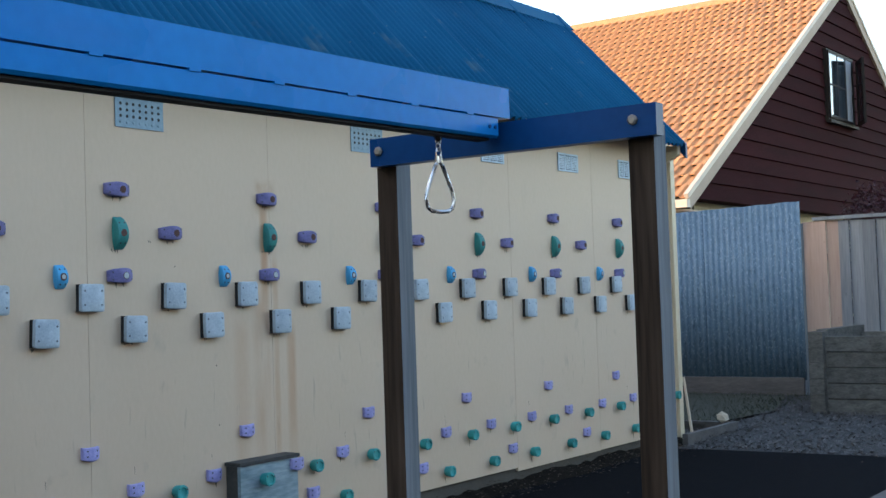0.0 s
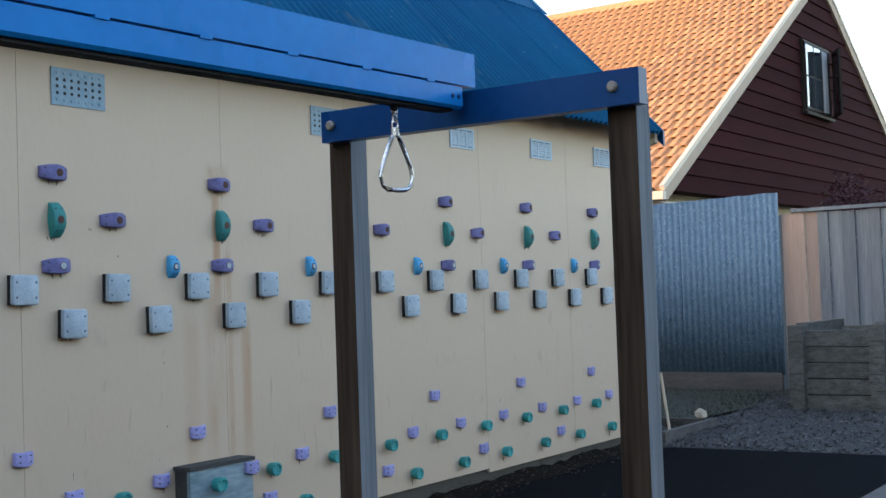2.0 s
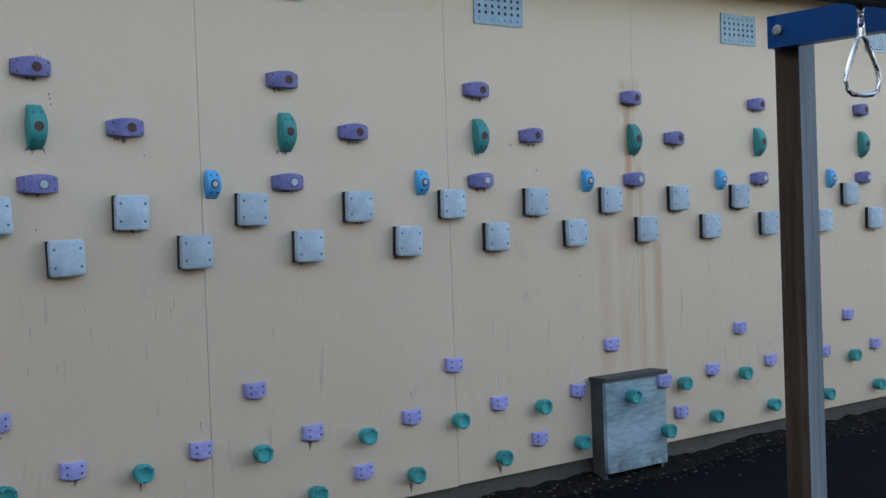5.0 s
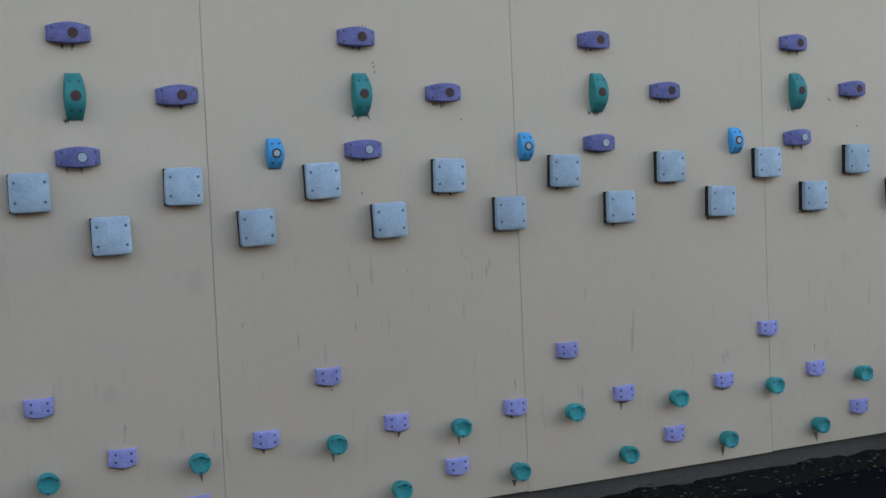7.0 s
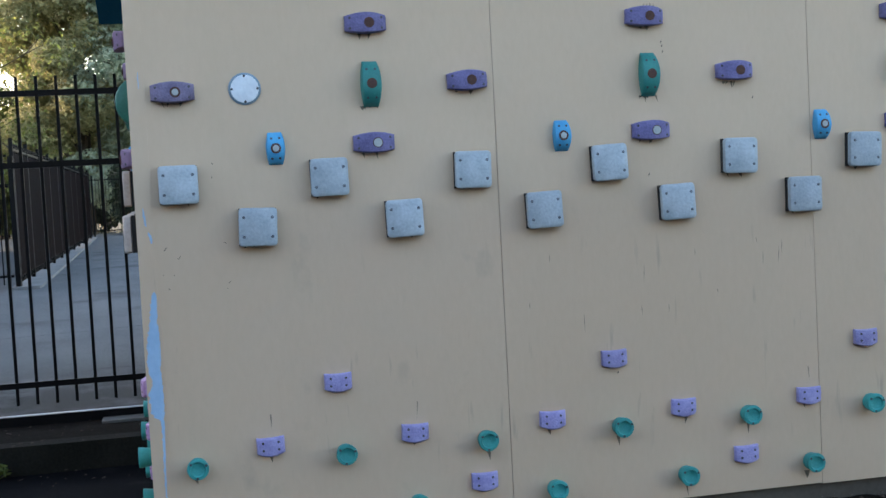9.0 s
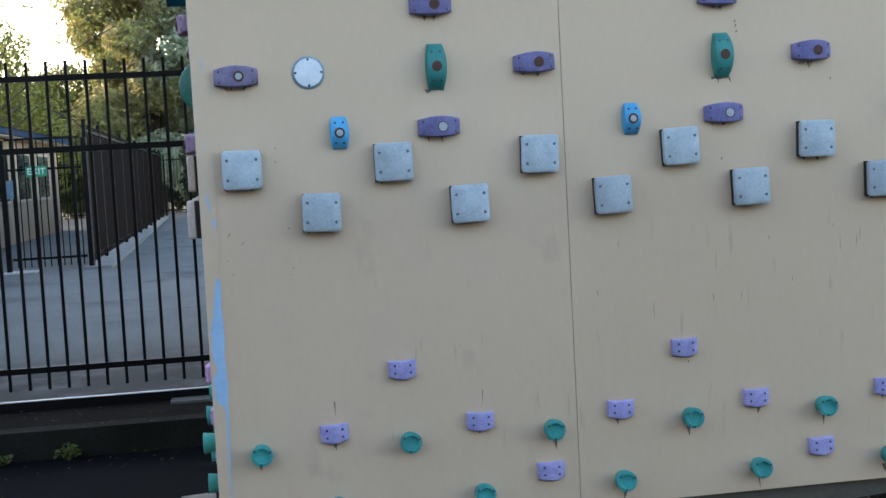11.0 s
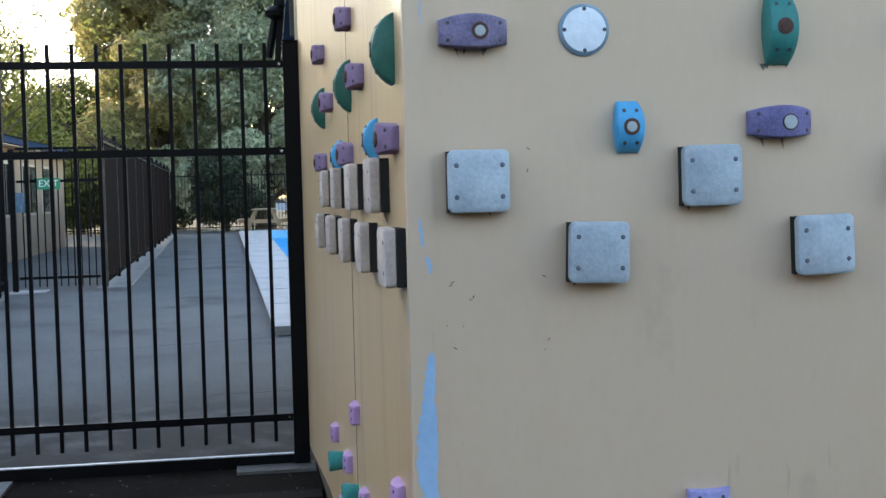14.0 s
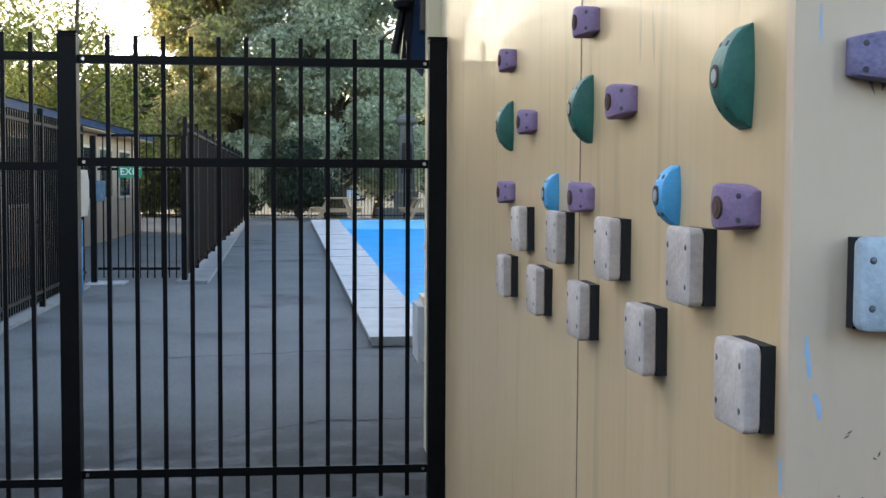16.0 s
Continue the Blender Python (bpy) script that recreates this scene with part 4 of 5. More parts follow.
def hold_grip(mat, nut, label):
    """Barrel-outlined grip, thickest in the middle, with a bolt and four screws."""
    t = tagged(new("climbing_hold"), label, "climbing hold", "climbing holds")
    wf = lambda s, q: 0.017 + 0.029 * (1 - s * s) - 0.004 * q * q
    part("grip_body", pad(0.071, lambda s, q: q * 0.034 * (1 - 0.30 * s * s) + (0.002 if q > 0 else 0), wf), mat, t, smooth=True)
    part("bolt_recess", HOLE, None, t, at=pose(0.009, 0, wf(0.12, 0)))
    part("bolt", nut, None, t, at=pose(0.009, 0, wf(0.12, 0) + 0.001))
    for s in (-0.76, 0.76):
        for v in (-0.017, 0.018):
            part("screw", SCREW, None, t, at=lean(s * 0.071, v, wf(s, 0.5), 0.82 * s))
    return t


def hold_dome(mat, nut, label, a, h, top):
    """Upright hold whose face bows out like half a disc, with a bolt and four screws."""
    t = tagged(new("climbing_hold"), label, "climbing hold", "climbing holds")
    wf = lambda s, q: 0.005 + top * max(0.0, 1 - s * s) ** 0.72 - 0.004 * q * q
    part("grip_body", pad(a, lambda s, q: q * h * (1 - 0.26 * s * s), wf, nu=15), mat, t, smooth=True)
    part("bolt_recess", HOLE, None, t, at=pose(0, 0, wf(0, 0) - 0.001))
    part("bolt", nut, None, t, at=pose(0, 0, wf(0, 0)))
    for s in (-0.62, 0.62):
        for v in (-0.42 * h, 0.42 * h):
            part("screw", SCREW, None, t, at=lean(s * a, v, wf(s, 0.4), 0.75 * s))
    # stand the long side upright
    for c in t.children:
        c.matrix_basis = Matrix.Rotation(math.pi / 2, 4, "Z") @ c.matrix_basis
    return t


def hold_block(mat, label):
    """Square grey-white block with softened edges on a black spacer."""
    t = tagged(new("climbing_block"), label, "climbing hold", "square climbing blocks")
    part("spacer", box(-0.0615, 0.0615, -0.0615, 0.0615, 0.0, 0.020), M["spacer"], t, "black rubber spacer", edge=0.006)
    bm = bmesh.new()
    rings = []
    for r, w in ((0.0590, 0.020), (0.0625, 0.023), (0.0635, 0.037), (0.0622, 0.0440), (0.0575, 0.047)):
        c = 0.012
        pts = []
        for sx, sy in ((1, 1), (-1, 1), (-1, -1), (1, -1)):
            for q in range(4):
                an = math.atan2(sy, sx) - math.pi / 4 + q * math.pi / 6
                pts.append((sx * (r - c) + c * math.cos(an), sy * (r - c) + c * math.sin(an), w))
        rings.append([bm.verts.new(p) for p in pts])
    n = len(rings[0])
    for p, q in zip(rings, rings[1:]):
        for i in range(n):
            bm.faces.new((p[i], p[(i + 1) % n], q[(i + 1) % n], q[i]))
    bm.faces.new(rings[0][::-1])
    bm.faces.new(rings[-1])
    part("block", bm, mat, t, smooth=True)
    for u in (-0.047, 0.047):
        for v in (-0.032, 0.032):
            part("screw_well", WELL, None, t, at=pose(u, v, 0.047))
            part("screw", SCREW_PALE, None, t, at=pose(u, v, 0.0475))
    return t


def hold_foot(mat, label):
    """Small foot hold: flat top, bowed underside, four screws."""
    t = tagged(new("foot_hold"), label, "climbing hold", "small foot holds")
    wf = lambda s, q: 0.017 + 0.012 * (1 - s * s) - 0.003 * q * q
    part("foot_body", pad(0.047, lambda s, q: (0.026 + 0.003 * s * s) * q if q > 0 else q * (0.037 - 0.011 * s * s), wf, nu=9), mat, t, smooth=True)
    for s in (-0.55, 0.55):
        for v in (-0.013, 0.012):
            part("screw", SCREW, None, t, at=lean(s * 0.047, v, wf(s, 0.4), 0.4 * s))
    return t


def hold_knob(label):
    """Round tapered knob with a sunk face and three screws."""
    t = tagged(new("round_hold"), label, "climbing hold", "round foot knobs")
    part("knob_body", lathe([(0.029, 0.0), (0.031, 0.004), (0.0345, 0.034), (0.0365, 0.046), (0.035, 0.051), (0.0255, 0.052), (0.0225, 0.045), (0.0205, 0.044)], 20), M["knob"], t, smooth=True)
    for a in (0.4, 2.5, 4.6):
        part("screw", SCREW, None, t, at=pose(0.0295 * math.cos(a), 0.0295 * math.sin(a), 0.0515))
    return t


def lay(proto, places):
    first, *others = places
    for i, m in enumerate(others):
        rr = random.Random(i * 7 + len(places))
        copy_thing(proto, m @ Matrix.Rotation(radians(rr.uniform(-2.2, 2.2)), 4, "Z"))
    proto.matrix_basis = first


P0, DP = 0.016, 0.998
gy = lambda k: P0 + DP * k
yn = lambda n: 0.366 + 0.4955 * n + 0.022 * max(0.0, n - 11.3)
lay(hold_grip(M["purple"], NUT_DARK, "worn purple resin climbing hold with a rusty bolt"), [front(gy(k), 1.858) for k in range(1, 10)] + [front(yn(2 * k), 1.653 + 0.002 * k) for k in range(1, 10)])
lay(hold_grip(M["mauve_front"], NUT, "weathered mauve-grey climbing hold with a pale bolt"), [front(yn(0) - 0.001, 1.648)])
lay(hold_grip(M["purple"], NUT_WIDE, "worn purple resin climbing hold with a grey washer"), [front(gy(k) + 0.008, 1.456) for k in range(1, 10)])
lay(hold_dome(M["green"], NUT_DARK, "teal green upright climbing hold with a rusty bolt", 0.077, 0.034, 0.045), [front(gy(k) + 0.007, 1.655) for k in range(1, 10)])
lay(hold_dome(M["sky_blue"], NUT, "bright sky blue upright climbing hold", 0.054, 0.031, 0.033), [front(gy(k) - 0.325, 1.452) for k in range(1, 10)])
lay(hold_block(M["white_resin"], "square grey-white climbing block on a black spacer"), [front(yn(n), 1.347 + 0.0012 * n) for n in range(0, 19)] + [front(yn(n) + 0.249, 1.195 + 0.0014 * n) for n in range(0, 19)])
lay(hold_block(M["resin_end"], "square climbing block with warm light in its colour, on a black spacer"), [end_wall(x, 1.345) for x in (-0.356, -0.856, -1.354, -1.852)] + [end_wall(x, 1.192) for x in (-0.108, -0.608, -1.106, -1.604, -2.102)])
BOXED = {9}
lay(hold_foot(M["lilac"], "worn lilac foot hold with four screws"), [front(yn(2 * k - 2) + 0.488, 0.655) for k in range(1, 10)] + [front(yn(n) + 0.249, 0.457, 0.104 if n in BOXED else 0) for n in range(0, 19)] + [front(yn(2 * k) - 0.008, 0.263) for k in range(1, 10)])
lay(hold_knob("turquoise round climbing foot hold"), [front(yn(n) + 0.005, 0.408, 0.104 if n in BOXED else 0) for n in range(0, 20)] + [front(yn(n) + 0.249, 0.208, 0.104 if n in BOXED else 0) for n in range(0, 19)])
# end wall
lay(hold_grip(M["mauve"], NUT_DARK, "mauve resin climbing hold on the end wall"), [end_wall(x, z) for x, z in ((-0.17, 1.84), (-1.138, 1.837), (-2.164, 1.850), (-0.832, 1.640), (-1.833, 1.646), (-0.182, 1.444), (-1.167, 1.444), (-2.17, 1.446))])
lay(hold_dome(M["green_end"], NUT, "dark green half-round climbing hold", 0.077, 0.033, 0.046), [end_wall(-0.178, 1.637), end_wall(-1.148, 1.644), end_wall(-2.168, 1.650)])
lay(hold_dome(M["sky_blue"], NUT, "bright sky blue half-round climbing hold", 0.053, 0.030, 0.033), [end_wall(-0.510, 1.457), end_wall(-1.50, 1.448)])
lay(hold_foot(M["lilac_end"], "worn lilac foot hold on the end wall, warm light in its colour"), [end_wall(x, z) for x, z in ((-0.20, 0.66), (-1.17, 0.67), (-0.45, 0.46), (-0.95, 0.46), (-1.45, 0.46), (-1.96, 0.46), (-0.68, 0.263), (-1.68, 0.263))])
lay(hold_knob("turquoise round climbing foot hold on the end wall"), [end_wall(x, z) for x, z in ((-0.22, 0.41), (-0.72, 0.41), (-1.22, 0.41), (-1.75, 0.40), (-0.45, 0.21), (-0.95, 0.21), (-1.45, 0.21))])


def cover_plate(y, z):
    t = tagged(new("cover_plate"), "round grey-white cover plate with four screws", "cover plate", "round cover plates")
    part("plate_rim", lathe([(0.0535, 0), (0.0535, 0.004), (0.0475, 0.007)], 32), M["vent_galv"], t, smooth=True)
    part("plate", lathe([(0.0470, 0.006), (0.0455, 0.0085), (0.02, 0.0095)], 32), M["cover"], t, smooth=True)
    for a in range(4):
        part("screw", SCREW, None, t, at=pose(0.0425 * math.cos(a * math.pi / 2), 0.0425 * math.sin(a * math.pi / 2), 0.0085))
    t.matrix_basis = front(y, z)


cover_plate(0.600, 1.654)
cover_plate(9.60, 1.678)

# dark drip marks below the holds
rgd = random.Random(9)
v, f = [], []


def drip(y, z, w, length):
    k = len(v)
    sway = rgd.uniform(-0.004, 0.004)
    v.extend([(0.0011, y - w, z), (0.0011, y + w, z), (0.0011, y + w * 0.5 + sway, z - length * 0.6), (0.0011, y + sway * 2, z - length), (0.0011, y - w * 0.4 + sway, z - length * 0.6)])
    f.append((k, k + 1, k + 2, k + 3, k + 4))


for k in range(0, 10):
    for off, z in ((0.0, 1.826), (0.345, 1.622), (0.007, 1.582), (0.008, 1.424)):
        if k == 0 and off != 0.345:
            continue
        for j in range(rgd.randint(2, 5)):
            drip((yn(2 * k) if off == 0.345 else gy(k) + off) + rgd.uniform(-0.04, 0.03), z, rgd.uniform(0.003, 0.009), rgd.uniform(0.005, 0.026))
for n in range(0, 20):
    for off, z in ((0.366, 1.29), (0.615, 1.14)):
        for j in range(rgd.randint(0, 3)):
            drip(yn(n) + off - 0.366 + rgd.uniform(-0.05, 0.03), z, rgd.uniform(0.004, 0.010), rgd.uniform(0.004, 0.018))
    for off, z in ((0.615, 0.425), (0.371, 0.372), (0.613, 0.172)):
        if rgd.random() < 0.75:
            drip(yn(n) + off - 0.366 + rgd.uniform(-0.02, 0.02), z, rgd.uniform(0.003, 0.012), rgd.uniform(0.015, 0.05))
    if rgd.random() < 0.6:
        drip(0.615 + 0.4975 * n + rgd.uniform(-0.03, 0.03), 0.56, rgd.uniform(0.001, 0.003), rgd.uniform(0.03, 0.08))
# old screw holes and scratches


def scratch(y, z, length, degrees, w=0.0016):
    k = len(v)
    c, q = math.cos(radians(degrees)) * length / 2, math.sin(radians(degrees)) * length / 2
    v.extend([(0.0011, y - c, z - q), (0.0011, y + q / length * w * 2, z - c / length * w * 2), (0.0011, y + c, z + q), (0.0011, y - q / length * w * 2, z + c / length * w * 2)])
    f.append((k, k + 1, k + 2, k + 3))


for y, z, length, deg in ((0.313, 1.141, 0.012, 30), (0.309, 1.135, 0.012, 30), (0.356, 1.110, 0.011, 70), (0.350, 1.104, 0.008, -30), (0.506, 1.148, 0.012, -28), (0.513, 1.016, 0.013, 38), (0.316, 1.005, 0.012, -32), (0.262, 1.076, 0.005, 0), (0.334, 1.05, 0.004, 20), (0.30, 1.053, 0.004, 0), (0.478, 1.412, 0.010, -40), (0.475, 1.367, 0.011, 80), (0.505, 0.995, 0.004, 0)):
    scratch(y, z, length, deg)
for y, z in ((4.2, 1.62), (4.35, 1.62), (4.36, 1.5), (4.62, 1.0), (4.63, 0.7), (4.21, 1.617), (4.352, 1.617)):
    scratch(y, z, 0.013, 80, 0.004)
for y in (0.015, 0.028, 0.04, 0.052):
    scratch(2.0 + y, 1.898, rgd.uniform(0.012, 0.03), 90, 0.002)
for y, z in ((2.075, 1.77), (2.078, 1.755), (2.08, 1.735), (2.01, 1.30), (1.86, 0.6), (2.42, 1.56)):
    scratch(y, z, 0.012, 70, 0.003)
for i in range(12):
    scratch(rgd.uniform(1.5, 2.6), rgd.uniform(0.75, 1.1), rgd.uniform(0.02, 0.07), rgd.uniform(84, 96), 0.0011)
tagged(part("drip_marks", quads("drip_marks", v, f, M["drip"]), None), "dark drip marks and old screw holes on the climbing wall", "stain", kind="stuff")

# plywood box at the foot of the wall
pb = tagged(new("plywood_box"), "worn blue-grey plywood box fixed at the foot of the wall", "box")
part("front_board", box(0.082, 0.104, 4.668, 5.088, 0.05, 0.488), M["box_ply"], pb, edge=0.003)
part("side_board", box(0.002, 0.081, 4.668, 4.688, 0.02, 0.486), M["box_dark"], pb)
part("side_board", box(0.002, 0.081, 5.068, 5.088, 0.02, 0.486), M["box_dark"], pb)
part("top_board", box(0.002, 0.112, 4.658, 5.098, 0.489, 0.508), M["box_dark"], pb, "dark weathered top board", edge=0.003)


# wall vents
def perforated(y0, y1, z0, z1):
    t = tagged(new("wall_vent"), "perforated galvanised vent plate", "vent", "wall vents")
    part("plate", box(0.001, 0.006, y0, y1, z0, z1), M["vent_galv"], t, edge=0.001)
    ny, nz = 7, 5
    for i in range(ny):
        for j in range(nz):
            y = y0 + (y1 - y0) * (i + 0.8) / (ny + 0.6)
            z = z0 + (z1 - z0) * (j + 0.8) / (nz + 0.6)
            part("hole", HOLE_D if 0 < j < 4 else DIMPLE, None, t, at=front(y, z, 0.0062))


HOLE_D = mesh_of(lathe([(0.008, -0.001), (0.008, 0.0006)], 8), "hole", M["dark"])
DIMPLE = mesh_of(lathe([(0.008, -0.001), (0.007, 0.002), (0.004, 0.003)], 8), "hole", M["vent_galv"])


def louvre(y0, y1, z0, z1):
    t = tagged(new("wall_vent"), "white louvred wall vent", "vent", "wall vents")
    part("backing", box(0.001, 0.003, y0 + 0.01, y1 - 0.01, z0 + 0.01, z1 - 0.01), M["dark"], t)
    for b4 in ((y0, y1, z0, z0 + 0.013), (y0, y1, z1 - 0.013, z1), (y0, y0 + 0.016, z0 + 0.013, z1 - 0.013), (y1 - 0.016, y1, z0 + 0.013, z1 - 0.013)):
        part("frame", box(0.001, 0.010, *b4), M["vent_white"], t)
    for q in (1 / 3, 2 / 3):
        part("frame", box(0.0035, 0.011, y0 + (y1 - y0) * q - 0.006, y0 + (y1 - y0) * q + 0.006, z0 + 0.013, z1 - 0.013), M["vent_white"], t)
    n = 8
    for i in range(n):
        z = z0 + 0.018 + (z1 - z0 - 0.036) * (i + 0.5) / n
        part("slat", box(0.0035, 0.009, y0 + 0.016, y1 - 0.016, z - 0.005, z + 0.004), M["vent_white"], t)


perforated(4.013, 4.305, 2.158, 2.324)
perforated(5.727, 6.02, 2.176, 2.338)
for y0, y1, z0, z1 in ((2.842, 3.125, 2.18, 2.33), (7.085, 7.362, 2.215, 2.35), (8.105, 8.40, 2.22, 2.355), (9.065, 9.34, 2.226, 2.37), (1.80, 2.08, 2.18, 2.33)):
    louvre(y0, y1, z0, z1)

# bricks at the foot of the corner
for i, (x, y, z, rz) in enumerate(((-0.35, 0.12, -0.01, 4), (-0.62, 0.10, -0.035, -8), (-0.45, 0.13, 0.07, 11), (-0.95, 0.12, -0.06, 3))):
    tagged(part("brick", box(-0.11, 0.11, -0.05, 0.05, 0, 0.075), M["brick"], edge=0.006, at=pose(x, y, z, 0, 0, rz)), "loose grey brick at the foot of the end wall", "brick", "loose bricks")

# ---- gate and pool fences ----
GATE_X = -3.87


def bar_mesh(name, r, h, mat):
    return mesh_of(box(-r, r, -r, r, 0, h), name, mat)


def post_mesh(s, h):
    bm = box(-s, s, -s, s, 0, h)
    c = prism([(-s * 0.97, -s * 0.97), (s * 0.97, -s * 0.97), (s * 0.97, s * 0.97), (-s * 0.97, s * 0.97)], "z", h + 0.0005, h + 0.02)
    me2 = bpy.data.meshes.new("cap")
    c.to_mesh(me2)
    c.free()
    bm.from_mesh(me2)
    return mesh_of(bm, "post", M["black_steel"], edge=0.006)


POST, BAR, THIN = post_mesh(0.04, 2.17), bar_mesh("bar", 0.0095, 2.05, M["black_steel"]), bar_mesh("bar", 0.009, 2.12, M["black_steel"])
gate = tagged(new("gate"), "black steel bar gate between square posts", "gate")
part("rail", box(GATE_X - 0.019, GATE_X + 0.019, -1.431, 0.096, 1.979, 2.015), M["black_steel"], gate, edge=0.003)
part("rail", box(GATE_X - 0.019, GATE_X + 0.019, -1.431, 0.096, 1.534, 1.572), M["black_steel"], gate, edge=0.003)
part("rail", box(GATE_X - 0.019, GATE_X + 0.019, -1.431, 0.096, 0.159, 0.196), M["black_steel"], gate, edge=0.003)
for i in range(12):
    part("bar", BAR, None, gate, at=pose(GATE_X, -1.304 + 0.1190 * i, 0.052))
for y in (-1.405, 0.076):
    for z in (0.178, 1.553, 1.997):
        part("bolt", rod((GATE_X + 0.02, y, z), (GATE_X + 0.026, y, z), 0.008), M["steel"], gate)
for y in (0.136, -1.471):
    tagged(part("gate_post", POST, None, at=pose(GATE_X, y, -0.075)), "black square steel gate post", "post", "gate posts")
sill = tagged(new("gate_sill"), "black steel sill beam under the gate with a worn shiny edge", "sill")
part("beam", box(GATE_X - 0.02, GATE_X + 0.02, -1.43, 0.095, -0.078, -0.018), M["black_steel"], sill, edge=0.003)
part("worn_edge", box(GATE_X - 0.018, GATE_X + 0.014, -1.43, 0.095, -0.0175, -0.012), M["steel_worn"], sill, "worn shiny top edge")
tagged(part("sill_pad", box(-3.88, -3.70, -0.2, 0.2, -0.09, -0.062), M["stone"], edge=0.008), "pale concrete pad at the gate post", "pad", kind="structure")
tagged(part("sill_pad", box(-3.80, -3.50, -1.75, -1.3, -0.09, -0.062), M["kerb_grey"], edge=0.008), "pale concrete pad at the gate post", "pad", kind="structure")


def bar_fence(name, label, a, b, top, base, gap, post_every, first_post=True, mid=None, thin=THIN, thick=POST):
    """Black bar fence from a to b (x, y): rails, posts and bars."""
    t = tagged(new(name), label, "fence")
    a, b = Vector((*a, 0)), Vector((*b, 0))
    d = b - a
    L = d.length
    yaw = math.degrees(math.atan2(d.y, d.x))
    for z in [base + 0.2, top - 0.12] + ([mid] if mid else []):
        part("rail", box(0, L, -0.018, 0.018, z, z + 0.036), M["black_steel"], t, at=pose(a.x, a.y, 0, 0, 0, yaw))
    n = int(L / gap)
    h = top - base - 0.1
    for i in range(1, n + 1):
        p = a + d * (i * gap / L)
        o = part("bar", thin, None, t, at=Matrix.Translation((p.x, p.y, base + 0.1)) @ Matrix.Diagonal((1, 1, h / 2.12, 1)))
    k = 0 if first_post else 1
    while k * post_every <= L + 0.01:
        p = a + d * (k * post_every / L)
        part("post", thick, None, t, at=Matrix.Translation((p.x, p.y, base)) @ Matrix.Rotation(radians(yaw), 4, "Z") @ Matrix.Diagonal((0.8, 0.8, (top - base + 0.08) / 2.19, 1)))
        k += 1
    return t


bar_fence("pool_fence", "black steel bar fence beside the gate", (GATE_X, -1.51), (GATE_X, -3.47), 2.11, -0.075, 0.1188, 1.96, False, 1.515)
bar_fence("pool_fence", "black steel bar fence along the school building", (-3.9, -3.48), (-16.3, -3.68), 2.22, -0.08, 0.115, 2.35, False)
tall = bar_fence("pool_fence", "tall black steel bar fence along the deck with dark brown screens", (-17.0, -2.33), (-42.4, -2.93), 2.33, -0.08, 0.118, 2.4)
screen_yaw = math.degrees(math.atan2(-0.60, -25.40))
for k in range(10):
    part("screen_panel", box(k * 2.4 + 0.04, k * 2.4 + 2.36, -0.031, -0.023, 0.13, 2.16), M["screen"], tall, "dark brown screen", at=pose(-17.0, -2.33, 0, 0, 0, screen_yaw))
bar_fence("pool_fence", "black steel bar fence at the far end of the pool", (-44.6, -9.0), (-44.6, 9.0), 2.20, -0.08, 0.125, 3.0)
eg = tagged(new("exit_gate"), "black steel bar gate with a green exit sign", "gate")
for z in (0.12, 1.60, 2.10):
    part("rail", box(-16.94, -16.90, -3.60, -2.40, z, z + 0.04), M["black_steel"], eg)
for i in range(11):
    part("bar", THIN, None, eg, at=pose(-16.92, -3.52 + 0.106 * i, 0.0))
for y in (-3.66, -2.34):
    part("post", POST, None, eg, at=pose(-16.9, y, -0.08))
part("latch_box", box(-16.88, -16.80, -3.60, -3.48, 1.15, 1.45), M["galv"], eg, edge=0.01)
sign = tagged(new("exit_sign"), "green exit sign with white letters on the gate", "sign")
part("board", box(-16.885, -16.877, -3.29, -2.95, 1.495, 1.665), M["sign_green"], sign)
fc = bpy.data.curves.new("lettering", "FONT")
fc.body, fc.size, fc.align_x, fc.align_y = "EXIT", 0.145, "CENTER", "CENTER"
fc.extrude = 0.001
tmp = bpy.data.objects.new("lettering_source", fc)
scene.collection.objects.link(tmp)
bpy.context.view_layer.update()
letters = bpy.data.meshes.new_from_object(tmp)
bpy.data.objects.remove(tmp)
letters.materials.clear()
letters.materials.append(M["sign_white"])
part("lettering", letters, None, sign, "white word EXIT", at=front(-3.12, 1.58, -16.874))
tagged(part("notice_board", prism([(-4.19, 1.36), (-4.15, 1.31), (-3.96, 1.31), (-3.912, 1.36), (-3.912, 1.47), (-3.96, 1.52), (-4.15, 1.52), (-4.19, 1.47)], "y", -1.452, -1.446), M["sign_white"]), "white rounded notice plate on the gate post", "sign")

tagged(part("sign_back", prism([(-4.05, 0.95), (-3.935, 0.95), (-3.935, 1.295), (-4.05, 1.295)], "y", -1.458, -1.450), M["blue_paint"]), "blue plate below the notice on the gate post", "sign")

# kerb below the tall fence
v_k = prism([(-17.1, -2.45), (-16.7, -2.45), (-16.7, -1.99), (-17.3, -1.99), (-42.5, -2.80), (-42.5, -3.15)], "z", -0.1, -0.03)
tagged(part("kerb_strip", v_k, M["kerb_grey"]), "pale concrete kerb below the tall fence", "kerb", kind="structure")
tagged(part("kerb_strip", box(0, 12.2, -0.08, 0.10, -0.1, -0.05), M["kerb_grey"], at=pose(-4.0, -3.48, 0, 0, 0, 180.92)), "pale concrete kerb below the fence", "kerb", kind="structure")
tagged(part("threshold", box(-17.2, -16.6, -3.75, -3.2, -0.1, -0.06), M["concrete"]), "pale concrete threshold at the exit gate", "threshold", kind="structure")

# ---- pool ----
pool = tagged(new("pool"), "swimming pool with bright blue water and grey coping", "pool")
